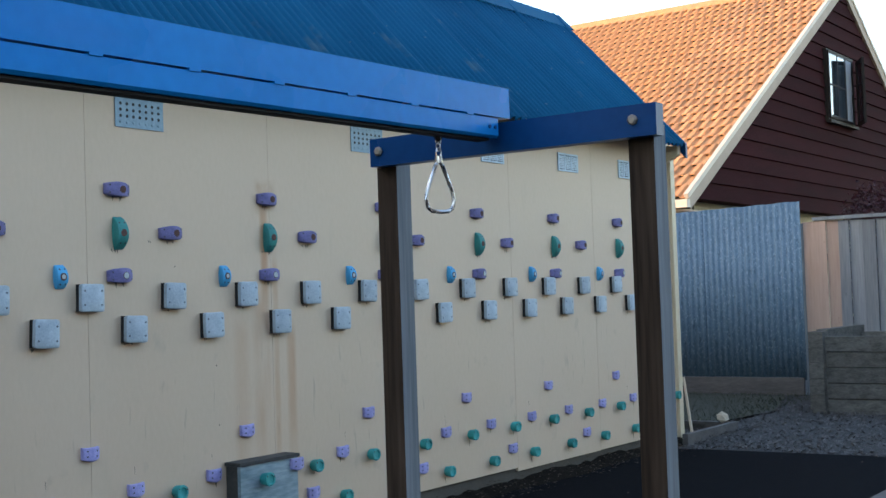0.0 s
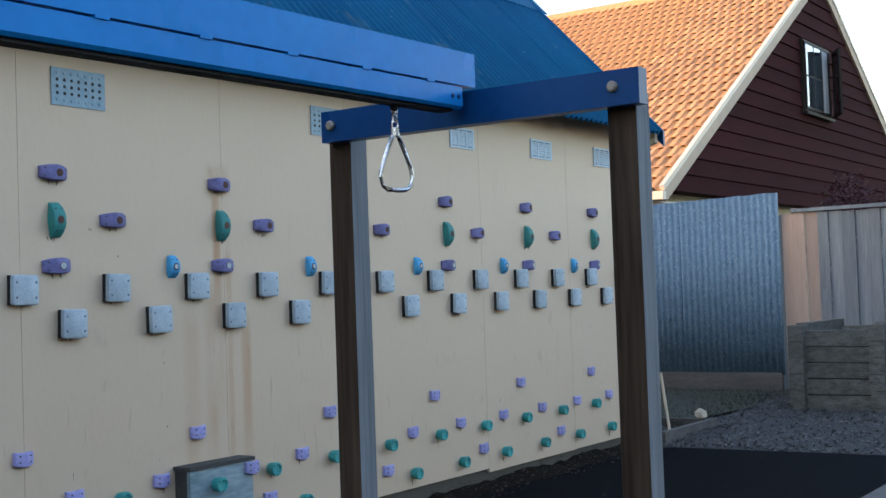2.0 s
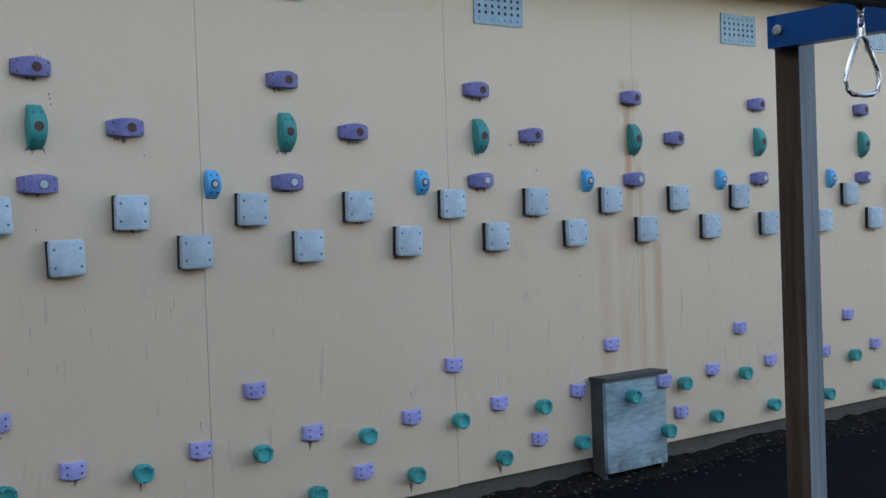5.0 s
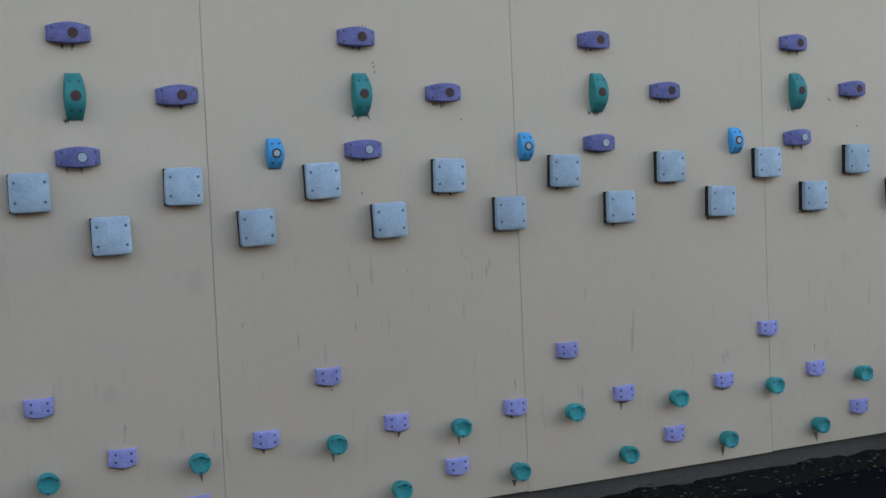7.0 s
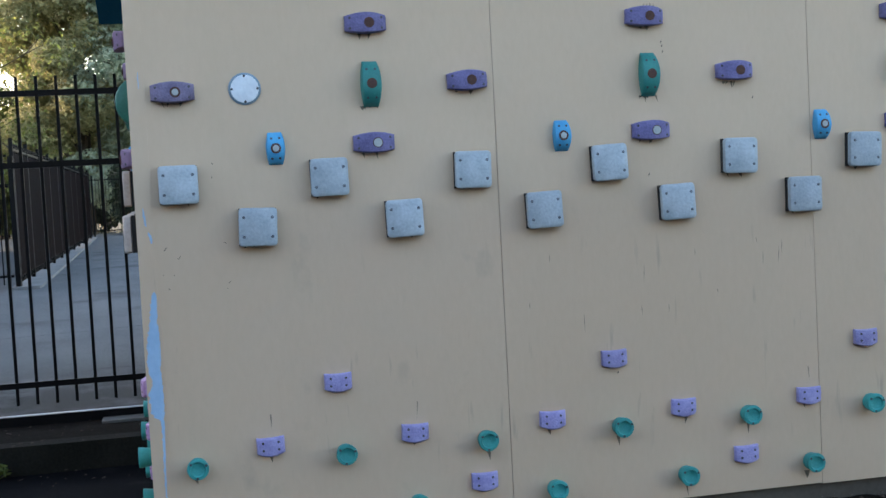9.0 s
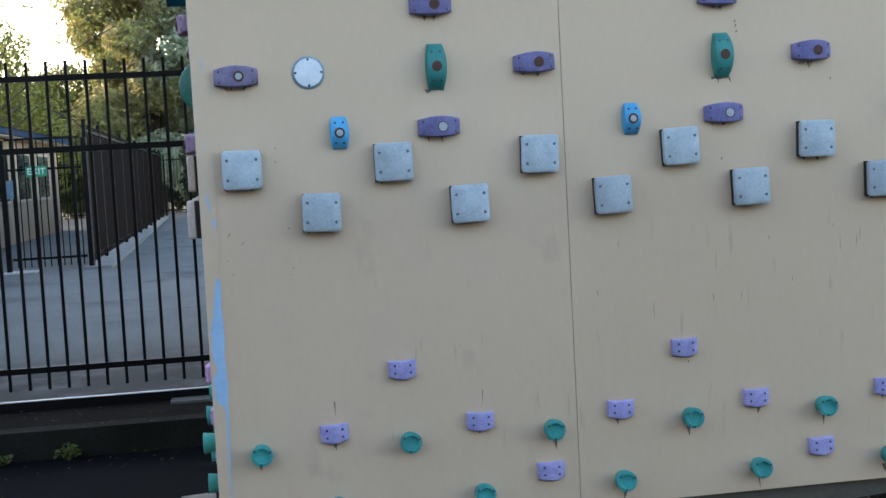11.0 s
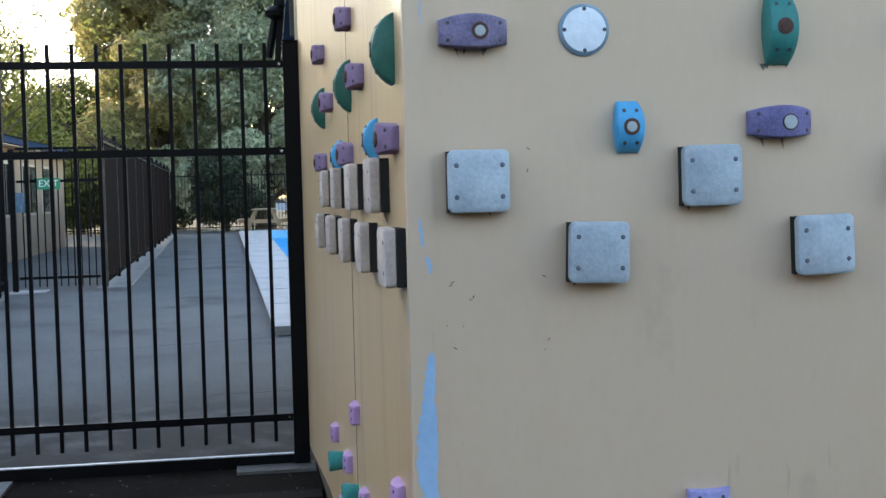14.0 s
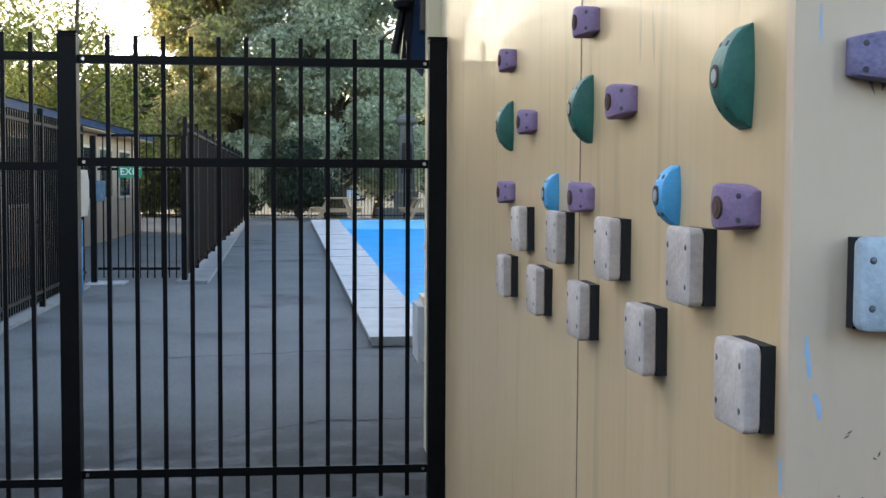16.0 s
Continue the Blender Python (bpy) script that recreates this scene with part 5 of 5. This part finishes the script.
bm = bmesh.new()
q = [bm.verts.new(p) for p in ((-9.78, 0.13, -0.075), (-9.78, 0.73, -0.075), (-42.6, 0.46, -0.075), (-42.6, -0.50, -0.075), (-9.72, 0.10, 0.02), (-9.72, 0.75, 0.02), (-42.6, 0.48, 0.02), (-42.6, -0.52, 0.02))]
for ff in ((0, 1, 2, 3), (7, 6, 5, 4), (0, 4, 5, 1), (1, 5, 6, 2), (2, 6, 7, 3), (3, 7, 4, 0)):
    bm.faces.new([q[j] for j in ff])
part("coping", bm, M["concrete"], pool, "pale grey coping")
for k in range(1, 14):
    f = k / 14
    x = -9.95 + (-42.6 + 9.95) * f
    part("coping_joint", box(x - 0.006, x + 0.006, 0.10 - 0.62 * f, 0.75 - 0.27 * f, 0.0205, 0.0225), M["dark"], pool)
part("far_coping", box(-43.1, -42.6, -0.52, 9.0, -0.075, 0.02), M["concrete"], pool, "pale grey coping")
part("pool_wall", box(-42.6, -42.56, 0.44, 9, -0.07, 0.015), M["pool_tile"], pool)
bm = bmesh.new()
q = [bm.verts.new(p) for p in ((-9.95, 0.715, -0.02), (-42.55, 0.435, -0.02), (-42.55, 9.2, -0.02), (-9.95, 9.2, -0.02))]
bm.faces.new(q)
part("shallow_ledge", box(-42.55, -35.5, 0.45, 9.1, -0.05, -0.014), M["pool_tile"], pool, "pale blue ledge at the far end")
part("water", bm, M["pool_blue"], pool, "bright blue rippled water")
sb = tagged(new("starting_block"), "white pedestal on a rough concrete block by the pool", "starting block")
part("concrete_block", box(-9.3, -8.75, 0.47, 0.95, -0.08, 0.40), M["concrete"], sb, edge=0.02)
part("pedestal_base", box(-9.25, -8.85, 0.52, 0.9, 0.40, 0.47), M["white_paint"], sb, edge=0.01)
part("pedestal", rod((-9.05, 0.60, 0.47), (-9.05, 0.60, 0.88), 0.045, n=14), M["white_paint"], sb)
part("pedestal_cap", lathe([(0.05, 0), (0.062, 0.02), (0.06, 0.05), (0.03, 0.075)], 14), M["white_paint"], sb, smooth=True, at=pose(-9.05, 0.60, 0.87))


def picnic_table():
    t = tagged(new("picnic_table"), "weathered timber picnic table with benches", "picnic table", "picnic tables")
    for i in range(5):
        part("table_board", box(-0.9, 0.9, -0.38 + i * 0.155, -0.24 + i * 0.155, 0.74, 0.78), M["picnic"], t)
    for s in (-1, 1):
        part("bench_board", box(-0.9, 0.9, s * 0.74 - 0.13, s * 0.74 + 0.13, 0.42, 0.46), M["picnic"], t)
        for sy in (-1, 1):
            part("leg", prism([(sy * 0.22, 0.735), (sy * 0.32, 0.735), (sy * 0.68, 0.0), (sy * 0.57, 0.0)], "x", s * 0.62 - 0.03, s * 0.62 + 0.03), M["picnic"], t)
        part("bearer", box(s * 0.62 + 0.031, s * 0.62 + 0.07, -0.82, 0.82, 0.32, 0.42), M["picnic"], t)
    return t


pt = picnic_table()
copy_thing(pt, pose(-43.9, 3.75, -0.08, 0, 0, 2) @ Matrix.Diagonal((1.1, 1.1, 1.15, 1)))
pt.matrix_basis = pose(-43.9, 0.42, -0.08, 0, 0, -3) @ Matrix.Diagonal((1.1, 1.1, 1.15, 1))

mem = tagged(new("memorial"), "grey stone memorial pillar with a moulded cap and dark plaque", "memorial")
part("step", box(-50.3, -47.7, 2.15, 4.65, -0.08, 0.30), M["stone"], mem, edge=0.03)
part("base", box(-49.5, -48.5, 2.92, 3.88, 0.30, 1.0), M["stone"], mem, edge=0.04)


def stacked(name, sections):
    """A square stack of mouldings: (half width, height) from the foot up."""
    bm, rings = bmesh.new(), []
    for q, z in sections:
        rings.append([bm.verts.new((-49 + a * q, 3.40 + b * q, z)) for a, b in ((1, 1), (-1, 1), (-1, -1), (1, -1))])
    for p, q in zip(rings, rings[1:]):
        for i in range(4):
            bm.faces.new((p[i], p[(i + 1) % 4], q[(i + 1) % 4], q[i]))
    bm.faces.new(rings[0][::-1])
    bm.faces.new(rings[-1])
    part(name, bm, M["stone"], mem)


stacked("shaft", ((0.40, 1.0), (0.33, 1.1), (0.29, 3.4), (0.27, 3.42), (0.27, 3.72)))
stacked("cap", ((0.28, 3.721), (0.36, 3.80), (0.41, 3.86), (0.41, 3.98), (0.34, 4.04), (0.33, 4.10), (0.18, 4.22), (0.10, 4.24)))
part("plaque", prism([(3.18, 1.75), (3.62, 1.75), (3.60, 3.0), (3.20, 3.0)], "x", -48.68, -48.62), M["dark"], mem, "dark inscribed plaque")

# school building
sch = tagged(new("school_building"), "low school building with sunlit-toned walls and a blue roof edge", "building")
part("wall", box(-35.5, -9, -12, -5.6, -0.1, 2.55), M["school_wall"], sch)
part("fascia", box(-35.9, -8.7, -5.24, -5.2, 2.60, 2.74), M["blue_dark"], sch, "blue fascia")
part("soffit", box(-35.9, -8.7, -5.6, -5.245, 2.56, 2.58), M["white_paint"], sch)
part("roof", prism([(-5.15, 2.745), (-8.8, 2.90), (-12.4, 2.745)], "x", -36, -8.6), M["roof_blue"], sch)
for i, x in enumerate((-11.5, -14.5, -17.5, -20.5, -23.5, -26.5, -29.5, -32.5)):
    w = part("window", box(x - 0.95, x + 0.95, -5.602, -5.56, 0.95, 2.25), M["white_paint"], sch)
    part("pane", box(x - 0.88, x - 0.03, -5.561, -5.55, 1.02, 2.18), M["glass"], w)
    part("pane", box(x + 0.03, x + 0.88, -5.561, -5.55, 1.02, 2.18), M["glass"], w)


def car(mat, label, m):
    t = tagged(new("parked_car"), label, "car", "parked cars")
    body = prism([(-2.1, 0.3), (2.1, 0.3), (2.12, 0.75), (1.2, 0.92), (0.6, 1.42), (-1.2, 1.45), (-1.9, 0.98), (-2.12, 0.85)], "y", -0.85, 0.85)
    part("body", body, mat, t, edge=0.06)
    part("side_window", prism([(0.95, 0.96), (0.5, 1.36), (-1.15, 1.38), (-1.6, 1.0)], "y", -0.862, -0.855), M["car_glass"], t)
    part("side_window", prism([(0.95, 0.96), (0.5, 1.36), (-1.15, 1.38), (-1.6, 1.0)], "y", 0.855, 0.862), M["car_glass"], t)
    for x in (-1.3, 1.3):
        for y in (-0.82, 0.82):
            w = part("wheel", rod((x, y - 0.1, 0.32), (x, y + 0.1, 0.32), 0.32, n=16), M["spacer"], t)
            part("rim", rod((x, y - 0.105, 0.32), (x, y + 0.105, 0.32), 0.18, n=12), M["washer"], w)
    t.matrix_basis = m


car(M["car_dark"], "dark blue parked car beyond the far fence", pose(-110, 5.2, -0.42, 0, 0, 80))
car(M["car_white"], "silver parked car beyond the far fence", pose(-110, 2.2, -0.42, 0, 0, 96))


# ---- trees and shrubs ----
def leaves_mesh(name, blobs, count, size, mat, seed, flat=0.55):
    """Many small leaf sprays scattered in the shells of overlapping lobes."""
    rg = np.random.default_rng(seed)
    blobs = np.array(blobs, float)
    w = blobs[:, 3] * blobs[:, 4]
    idx = rg.choice(len(blobs), count, p=w / w.sum())
    b = blobs[idx]
    d = rg.normal(size=(count, 3))
    d /= np.linalg.norm(d, axis=1)[:, None]
    rad = (0.55 + 0.5 * rg.random(count)) ** 1.0
    rad *= 1 + 0.16 * np.sin(d[:, 0] * 7 + b[:, 0] * 3) * np.cos(d[:, 2] * 6 + b[:, 1])
    c = b[:, :3] + d * rad[:, None] * b[:, [3, 3, 4]]
    nrm = d * flat + rg.normal(size=(count, 3)) * 0.6 + np.array([0, 0, 0.35])
    nrm /= np.linalg.norm(nrm, axis=1)[:, None]
    t = np.cross(nrm, rg.normal(size=(count, 3)))
    t /= np.linalg.norm(t, axis=1)[:, None]
    u = np.cross(nrm, t)
    s = size * (0.55 + 0.9 * rg.random(count))[:, None]
    bend = nrm * s * 0.25
    pts = np.stack([c - t * s, c + u * s * 0.45 + bend, c + t * s, c - u * s * 0.45 + bend], 1).reshape(-1, 3)
    me = bpy.data.meshes.new(name)
    me.vertices.add(len(pts))
    me.vertices.foreach_set("co", pts.astype(np.float32).ravel())
    me.loops.add(len(pts))
    me.loops.foreach_set("vertex_index", np.arange(len(pts), dtype=np.int32))
    me.polygons.add(count)
    me.polygons.foreach_set("loop_start", np.arange(0, len(pts), 4, dtype=np.int32))
    me.update(calc_edges=True)
    me.materials.append(mat)
    return me


def tree(label, x, y, h, spread, mat, seed, count, size, lobes=16, crown_from=0.2, trunk=0.3, flat=0.55, cone=0.0, base=-0.42):
    t = tagged(new("tree"), label, "tree")
    rg = random.Random(seed)
    blobs = []
    bm = bmesh.new()
    top = Vector((rg.uniform(-0.3, 0.3), rg.uniform(-0.3, 0.3), h * 0.8))
    knots = [Vector((0, 0, base)), Vector((rg.uniform(-0.2, 0.2), rg.uniform(-0.2, 0.2), h * 0.25)), Vector((rg.uniform(-0.4, 0.4), rg.uniform(-0.4, 0.4), h * 0.5)), top]
    for i in range(3):
        rod(knots[i], knots[i + 1], trunk * (1 - 0.28 * i), trunk * (1 - 0.28 * (i + 1)), 9, bm)
    for i in range(lobes):
        f = crown_from + (1 - crown_from) * (i + 0.5) / lobes
        a = i * 2.4 + rg.uniform(-0.5, 0.5)
        r = spread * (0.45 + 0.55 * rg.random()) * (1 - cone * f) * (1.0 if f < 0.75 else 0.65)
        c = Vector((math.cos(a) * r, math.sin(a) * r, h * f * 0.93))
        root = knots[0].lerp(top, min(0.95, f * 0.75))
        rod(root, root.lerp(c, 0.55) + Vector((0, 0, 0.3)), trunk * 0.32 * (1.1 - f), trunk * 0.18 * (1.1 - f), 6, bm)
        rod(root.lerp(c, 0.55) + Vector((0, 0, 0.3)), c, trunk * 0.18 * (1.1 - f), 0.02, 5, bm)
        for j in range(3):
            tip = c + Vector((rg.uniform(-1, 1), rg.uniform(-1, 1), rg.uniform(-0.4, 0.8))) * spread * 0.3
            rod(c, tip, 0.025, 0.008, 4, bm)
        q = spread * (0.26 + 0.2 * rg.random())
        blobs.append((c.x, c.y, c.z, q * (1 - 0.4 * cone * f), q * 0.72))
    part("trunk", bm, M["bark"], t, smooth=True)
    part("crown", leaves_mesh("crown", blobs, count, size, mat, seed, flat), None, t)
    t.matrix_basis = pose(x, y, 0)
    return t


tree("tall grey-green tree with dense drooping foliage", -53, 0.6, 17, 4.6, M["leaf_grey"], 3, 120000, 0.115, 48, 0.10, 0.5, cone=0.25)
tree("tall green tree with dense foliage, sunlight in its leaf colour", -55, -4.0, 17, 4.0, M["leaf_sunlit"], 8, 120000, 0.115, 34, 0.14, 0.4, cone=0.3)
tree("light yellow-green tree with thin open foliage", -47, -9.5, 13, 4.6, M["leaf_lime"], 12, 4600, 0.09, 24, 0.22, 0.22)
tree("light yellow-green tree with thin open foliage", -40, -14.5, 12, 4.8, M["leaf_lime"], 15, 6000, 0.09, 24, 0.22, 0.24)
tree("yellow-green tree behind the school building", -52, -13, 9, 5.0, M["leaf_lime"], 21, 22000, 0.12, 24, 0.2, 0.25)
tree("olive green tree beyond the far fence", -60, -8.4, 6.8, 3.4, M["leaf_olive"], 41, 34000, 0.11, 22, 0.06, 0.2)
tree("olive green tree beyond the far fence", -61, -14.0, 6.6, 3.6, M["leaf_olive"], 43, 34000, 0.11, 22, 0.06, 0.2)
tree("yellow-green tree beside the memorial", -60, 7.0, 11, 4.0, M["leaf_hedge"], 31, 30000, 0.12, 22, 0.12, 0.25)
tree("dark purple-leaved tree beyond the far fence", -58, 2.6, 5.2, 2.6, M["leaf_purple"], 35, 20000, 0.10, 16, 0.35, 0.2)


def shrub(label, x, y, h, r, mat, seed, count, size, base=-0.1):
    t = tagged(new("shrub"), label, "shrub")
    rg = random.Random(seed)
    blobs, bm = [], bmesh.new()
    for i in range(14):
        a = rg.uniform(0, math.tau)
        q = r * rg.uniform(0.1, 0.65)
        z = h * rg.uniform(0.14, 0.80)
        blobs.append((q * math.cos(a), q * math.sin(a), z, r * 0.48, h * 0.21))
        rod((0, 0, base), blobs[-1][:3], 0.035, 0.008, 5, bm)
    part("stem", bm, M["bark"], t)
    part("crown", leaves_mesh("crown", blobs, count, size, mat, seed), None, t)
    t.matrix_basis = pose(x, y, 0)


shrub("dense dark green shrub at the end of the deck", -46.2, -1.0, 3.3, 1.75, M["leaf_dark"], 4, 26000, 0.07)
shrub("fresh green shrub beside the memorial", -47.0, 5.2, 4.5, 1.3, M["leaf_hedge"], 6, 14000, 0.08)
shrub("dark green hedge beyond the far fence", -62, -8.0, 3.0, 3.5, M["leaf_dark"], 9, 8000, 0.16)
shrub("dark red-leaved shrub above the paling fence", -0.78, 19.6, 3.05, 0.9, M["leaf_purple"], 11, 12000, 0.035)
def weed(x, y, seed):
    t = tagged(new("weed"), "small green weed at the foot of the kerb", "weed", "weeds")
    rw = random.Random(seed)
    blobs = [(rw.uniform(-0.03, 0.03), rw.uniform(-0.06, 0.06), rw.uniform(0.02, 0.06), 0.03, 0.03) for _ in range(6)]
    bm = bmesh.new()
    for b in blobs:
        rod((0, 0, -0.01), b[:3], 0.0025, 0.001, 4, bm)
    part("stem", bm, M["leaf_olive"], t)
    part("leaves", leaves_mesh("leaves", blobs, 70, 0.016, M["leaf_hedge"], seed), None, t)
    t.matrix_basis = pose(x, y, -0.228)


weed(-3.08, -0.74, 5)
weed(-3.06, -1.10, 6)
weed(-3.09, -1.35, 7)
# unseen trees added behind the school building to keep the sun off the end wall
tree("unseen dense tree added to shade the end wall", -14.0, -15.5, 13, 5.5, M["leaf_grey"], 61, 30000, 0.33, 22, 0.12, 0.4)
tree("unseen dense tree added to shade the end wall", -20.0, -15.5, 13, 5.5, M["leaf_grey"], 62, 30000, 0.33, 22, 0.12, 0.4)
tree("unseen dense tree added to shade the end wall", -8.5, -16.0, 12, 5.0, M["leaf_grey"], 63, 28000, 0.33, 22, 0.12, 0.4)
# dark clipped hedge rows that close the view beyond the fences
for i, (x0, x1, y0, y1, h) in enumerate(((-66, -64, -24, -3, 2.6), (-122, -119, -8, 24, 2.4))):
    rg = random.Random(40 + i)
    blobs = [(rg.uniform(x0, x1), rg.uniform(y0, y1), rg.uniform(0.2, h), 0.9, 0.8) for _ in range(60)]
    hd = tagged(new("hedge"), "long dark green hedge beyond the far fence", "hedge")
    part("crown", leaves_mesh("crown", blobs, 14000, 0.15, M["leaf_dark"], 50 + i), None, hd)

# ---- scattered litter ----
def debris_bank():
    """A low uneven bank of swept-up bark and leaves along the foot of the long wall."""
    bm = bmesh.new()
    grid = []
    for i in range(240):
        y = 1.4 + i * 0.036
        crest = 0.045 + 0.03 * noise.noise(Vector((y * 2.1, 0, 3))) + 0.02 * noise.noise(Vector((y * 9, 0, 5)))
        reach = 0.13 + 0.09 * noise.noise(Vector((y * 1.3, 7, 0))) + 0.03 * noise.noise(Vector((y * 7, 2, 0)))
        grid.append([bm.verts.new((x, y, z)) for x, z in ((-0.049, crest), (0.02, crest * 0.85), (reach * 0.6, crest * 0.4), (reach, -0.004))])
    for a, b in zip(grid, grid[1:]):
        for k in range(3):
            bm.faces.new((a[k], a[k + 1], b[k + 1], b[k]))
    return bm


tagged(part("debris", debris_bank(), M["debris"], smooth=True), "dark bank of swept bark and dead leaves along the wall", "debris", kind="stuff")
rg = random.Random(77)
v, f = [], []
for i in range(1100):
    if i < 1040:
        x, y = 0.34 * rg.random() ** 1.4 - 0.02, rg.uniform(1.5, 10.0)
    else:
        x, y = rg.uniform(-0.1, 4), rg.uniform(4.5, 9.5)
    s, a, z = rg.uniform(0.004, 0.015), rg.uniform(0, 6.28), 0.011 + rg.uniform(0, 0.012) + max(0.0, 0.042 - 0.28 * x)
    k = len(v)
    c1, s1 = math.cos(a) * s, math.sin(a) * s
    v += [(x + c1, y + s1, z), (x - s1 * 0.5, y + c1 * 0.5, z + s * 0.4), (x - c1, y - s1, z), (x + s1 * 0.5, y - c1 * 0.5, z + s * 0.3)]
    f.append((k, k + 1, k + 2, k + 3))
tagged(part("leaf_litter", quads("leaf_litter", v, f, M["leaf_litter"]), None), "dry leaves and twigs along the wall's foot", "leaf litter", kind="stuff")
v, f = [], []
for i in range(160):
    x, y = rg.uniform(-3.84, -2.6), rg.uniform(-2.6, 0.15)
    z = -0.07 if x < -3.16 else -0.222
    s, a = rg.uniform(0.005, 0.018), rg.uniform(0, 6.28)
    k = len(v)
    c1, s1 = math.cos(a) * s, math.sin(a) * s
    v += [(x + c1, y + s1, z), (x - s1 * 0.5, y + c1 * 0.5, z + s * 0.4), (x - c1, y - s1, z), (x + s1 * 0.5, y - c1 * 0.5, z + s * 0.3)]
    f.append((k, k + 1, k + 2, k + 3))
tagged(part("leaf_litter", quads("leaf_litter", v, f, M["leaf_litter"]), None), "dry leaves and pebbles on the gate step", "leaf litter", kind="stuff")
v, f = [], []
for i in range(7500):
    x, y = rg.uniform(-0.6, 4.2), 9.7 + 3.6 * rg.random() ** 1.5
    if x < -0.15 and y > 10.9:
        continue
    z = -0.012 + 0.035 * min(1, max(0, (y - 9.7) / 2.5)) + 0.02 * noise.noise(Vector((x * 1.7, y * 1.7, 0))) + rg.uniform(0.0, 0.018)
    s, a = rg.uniform(0.008, 0.028), rg.uniform(0, 6.28)
    k = len(v)
    c1, s1 = math.cos(a) * s, math.sin(a) * s
    t1 = rg.uniform(-0.012, 0.012)
    v += [(x + c1, y + s1, z + t1), (x - s1 * 0.35, y + c1 * 0.35, z + 0.008), (x - c1, y - s1, z - t1), (x + s1 * 0.35, y - c1 * 0.35, z)]
    f.append((k, k + 1, k + 2, k + 3))
tagged(part("bark_chips", quads("bark_chips", v, f, M["chip"]), None), "weathered grey bark chips", "bark chips", kind="stuff")
v, f = [], []
for i in range(3800):
    x, y = rg.uniform(-3.2, -0.15), rg.uniform(10.8, 14.3)
    s, a, h = rg.uniform(0.003, 0.006), rg.uniform(0, 6.28), rg.uniform(0.012, 0.035)
    k = len(v)
    v += [(x + s, y, 0.03), (x - s, y, 0.03), (x + 0.03 * math.cos(a), y + 0.03 * math.sin(a), 0.04 + h)]
    f.append((k, k + 1, k + 2))
tagged(part("grass", quads("grass", v, f, M["leaf_lawn"]), None), "short thin grass", "grass", kind="stuff")


# roof tiles of the house: those near the gable one by one, the rest as one
def tile_mesh():
    verts, faces = [], []
    prof = [(0.0, 0.0), (0.07, 0.002), (0.085, 0.010), (0.098, 0.034), (0.115, 0.040), (0.150, 0.040), (0.165, 0.031), (0.178, 0.002)]
    for d, z in ((0.0, 0.011), (0.345, 0.002)):
        verts += [(-px, d, pz + z) for px, pz in prof]
    verts += [(-px, 0.0, pz - 0.004) for px, pz in prof]
    n = len(prof)
    for i in range(n - 1):
        faces.append((i, i + 1, n + i + 1, n + i))
        faces.append((2 * n + i, 2 * n + i + 1, i + 1, i))
    return verts, faces


TV, TF = tile_mesh()
t_me = quads("tile", TV, TF, M["tile"])
t_me.shade_smooth()
t_me.set_sharp_from_angle(angle=radians(40))
slope_len = math.hypot(GYR - GY0 + 0.2, GZR - GZE + 0.12)
rows_n, cols_n = int(slope_len / 0.32) + 1, 76
pitch_deg = math.degrees(math.atan2(GZR - GZE + 0.12, GYR - GY0 + 0.2))
rest_v, rest_f = [], []
made = 0
for c in range(cols_n):
    for r in range(rows_n):
        d = r * 0.32
        m = pose(GX - 0.01 - c * 0.172 - (0.086 if r % 2 else 0.0), GY0 - 0.24 + d * math.cos(radians(pitch_deg)), GZE - 0.11 + d * math.sin(radians(pitch_deg)), pitch_deg, 0, 0)
        if made < 300:
            o = new("tile", t_me)
            o.parent, o.matrix_basis = h_roof, m
            made += 1
        else:
            k = len(rest_v)
            rest_v += [tuple(m @ Vector(p)) for p in TV]
            rest_f += [tuple(i + k for i in q) for q in TF]
far_tiles = part("tiles", quads("tiles", rest_v, rest_f, M["tile"]), None, h_roof)
far_tiles.data.shade_smooth()
tagged(far_tiles, "rows of terracotta tiles", kind="stuff")
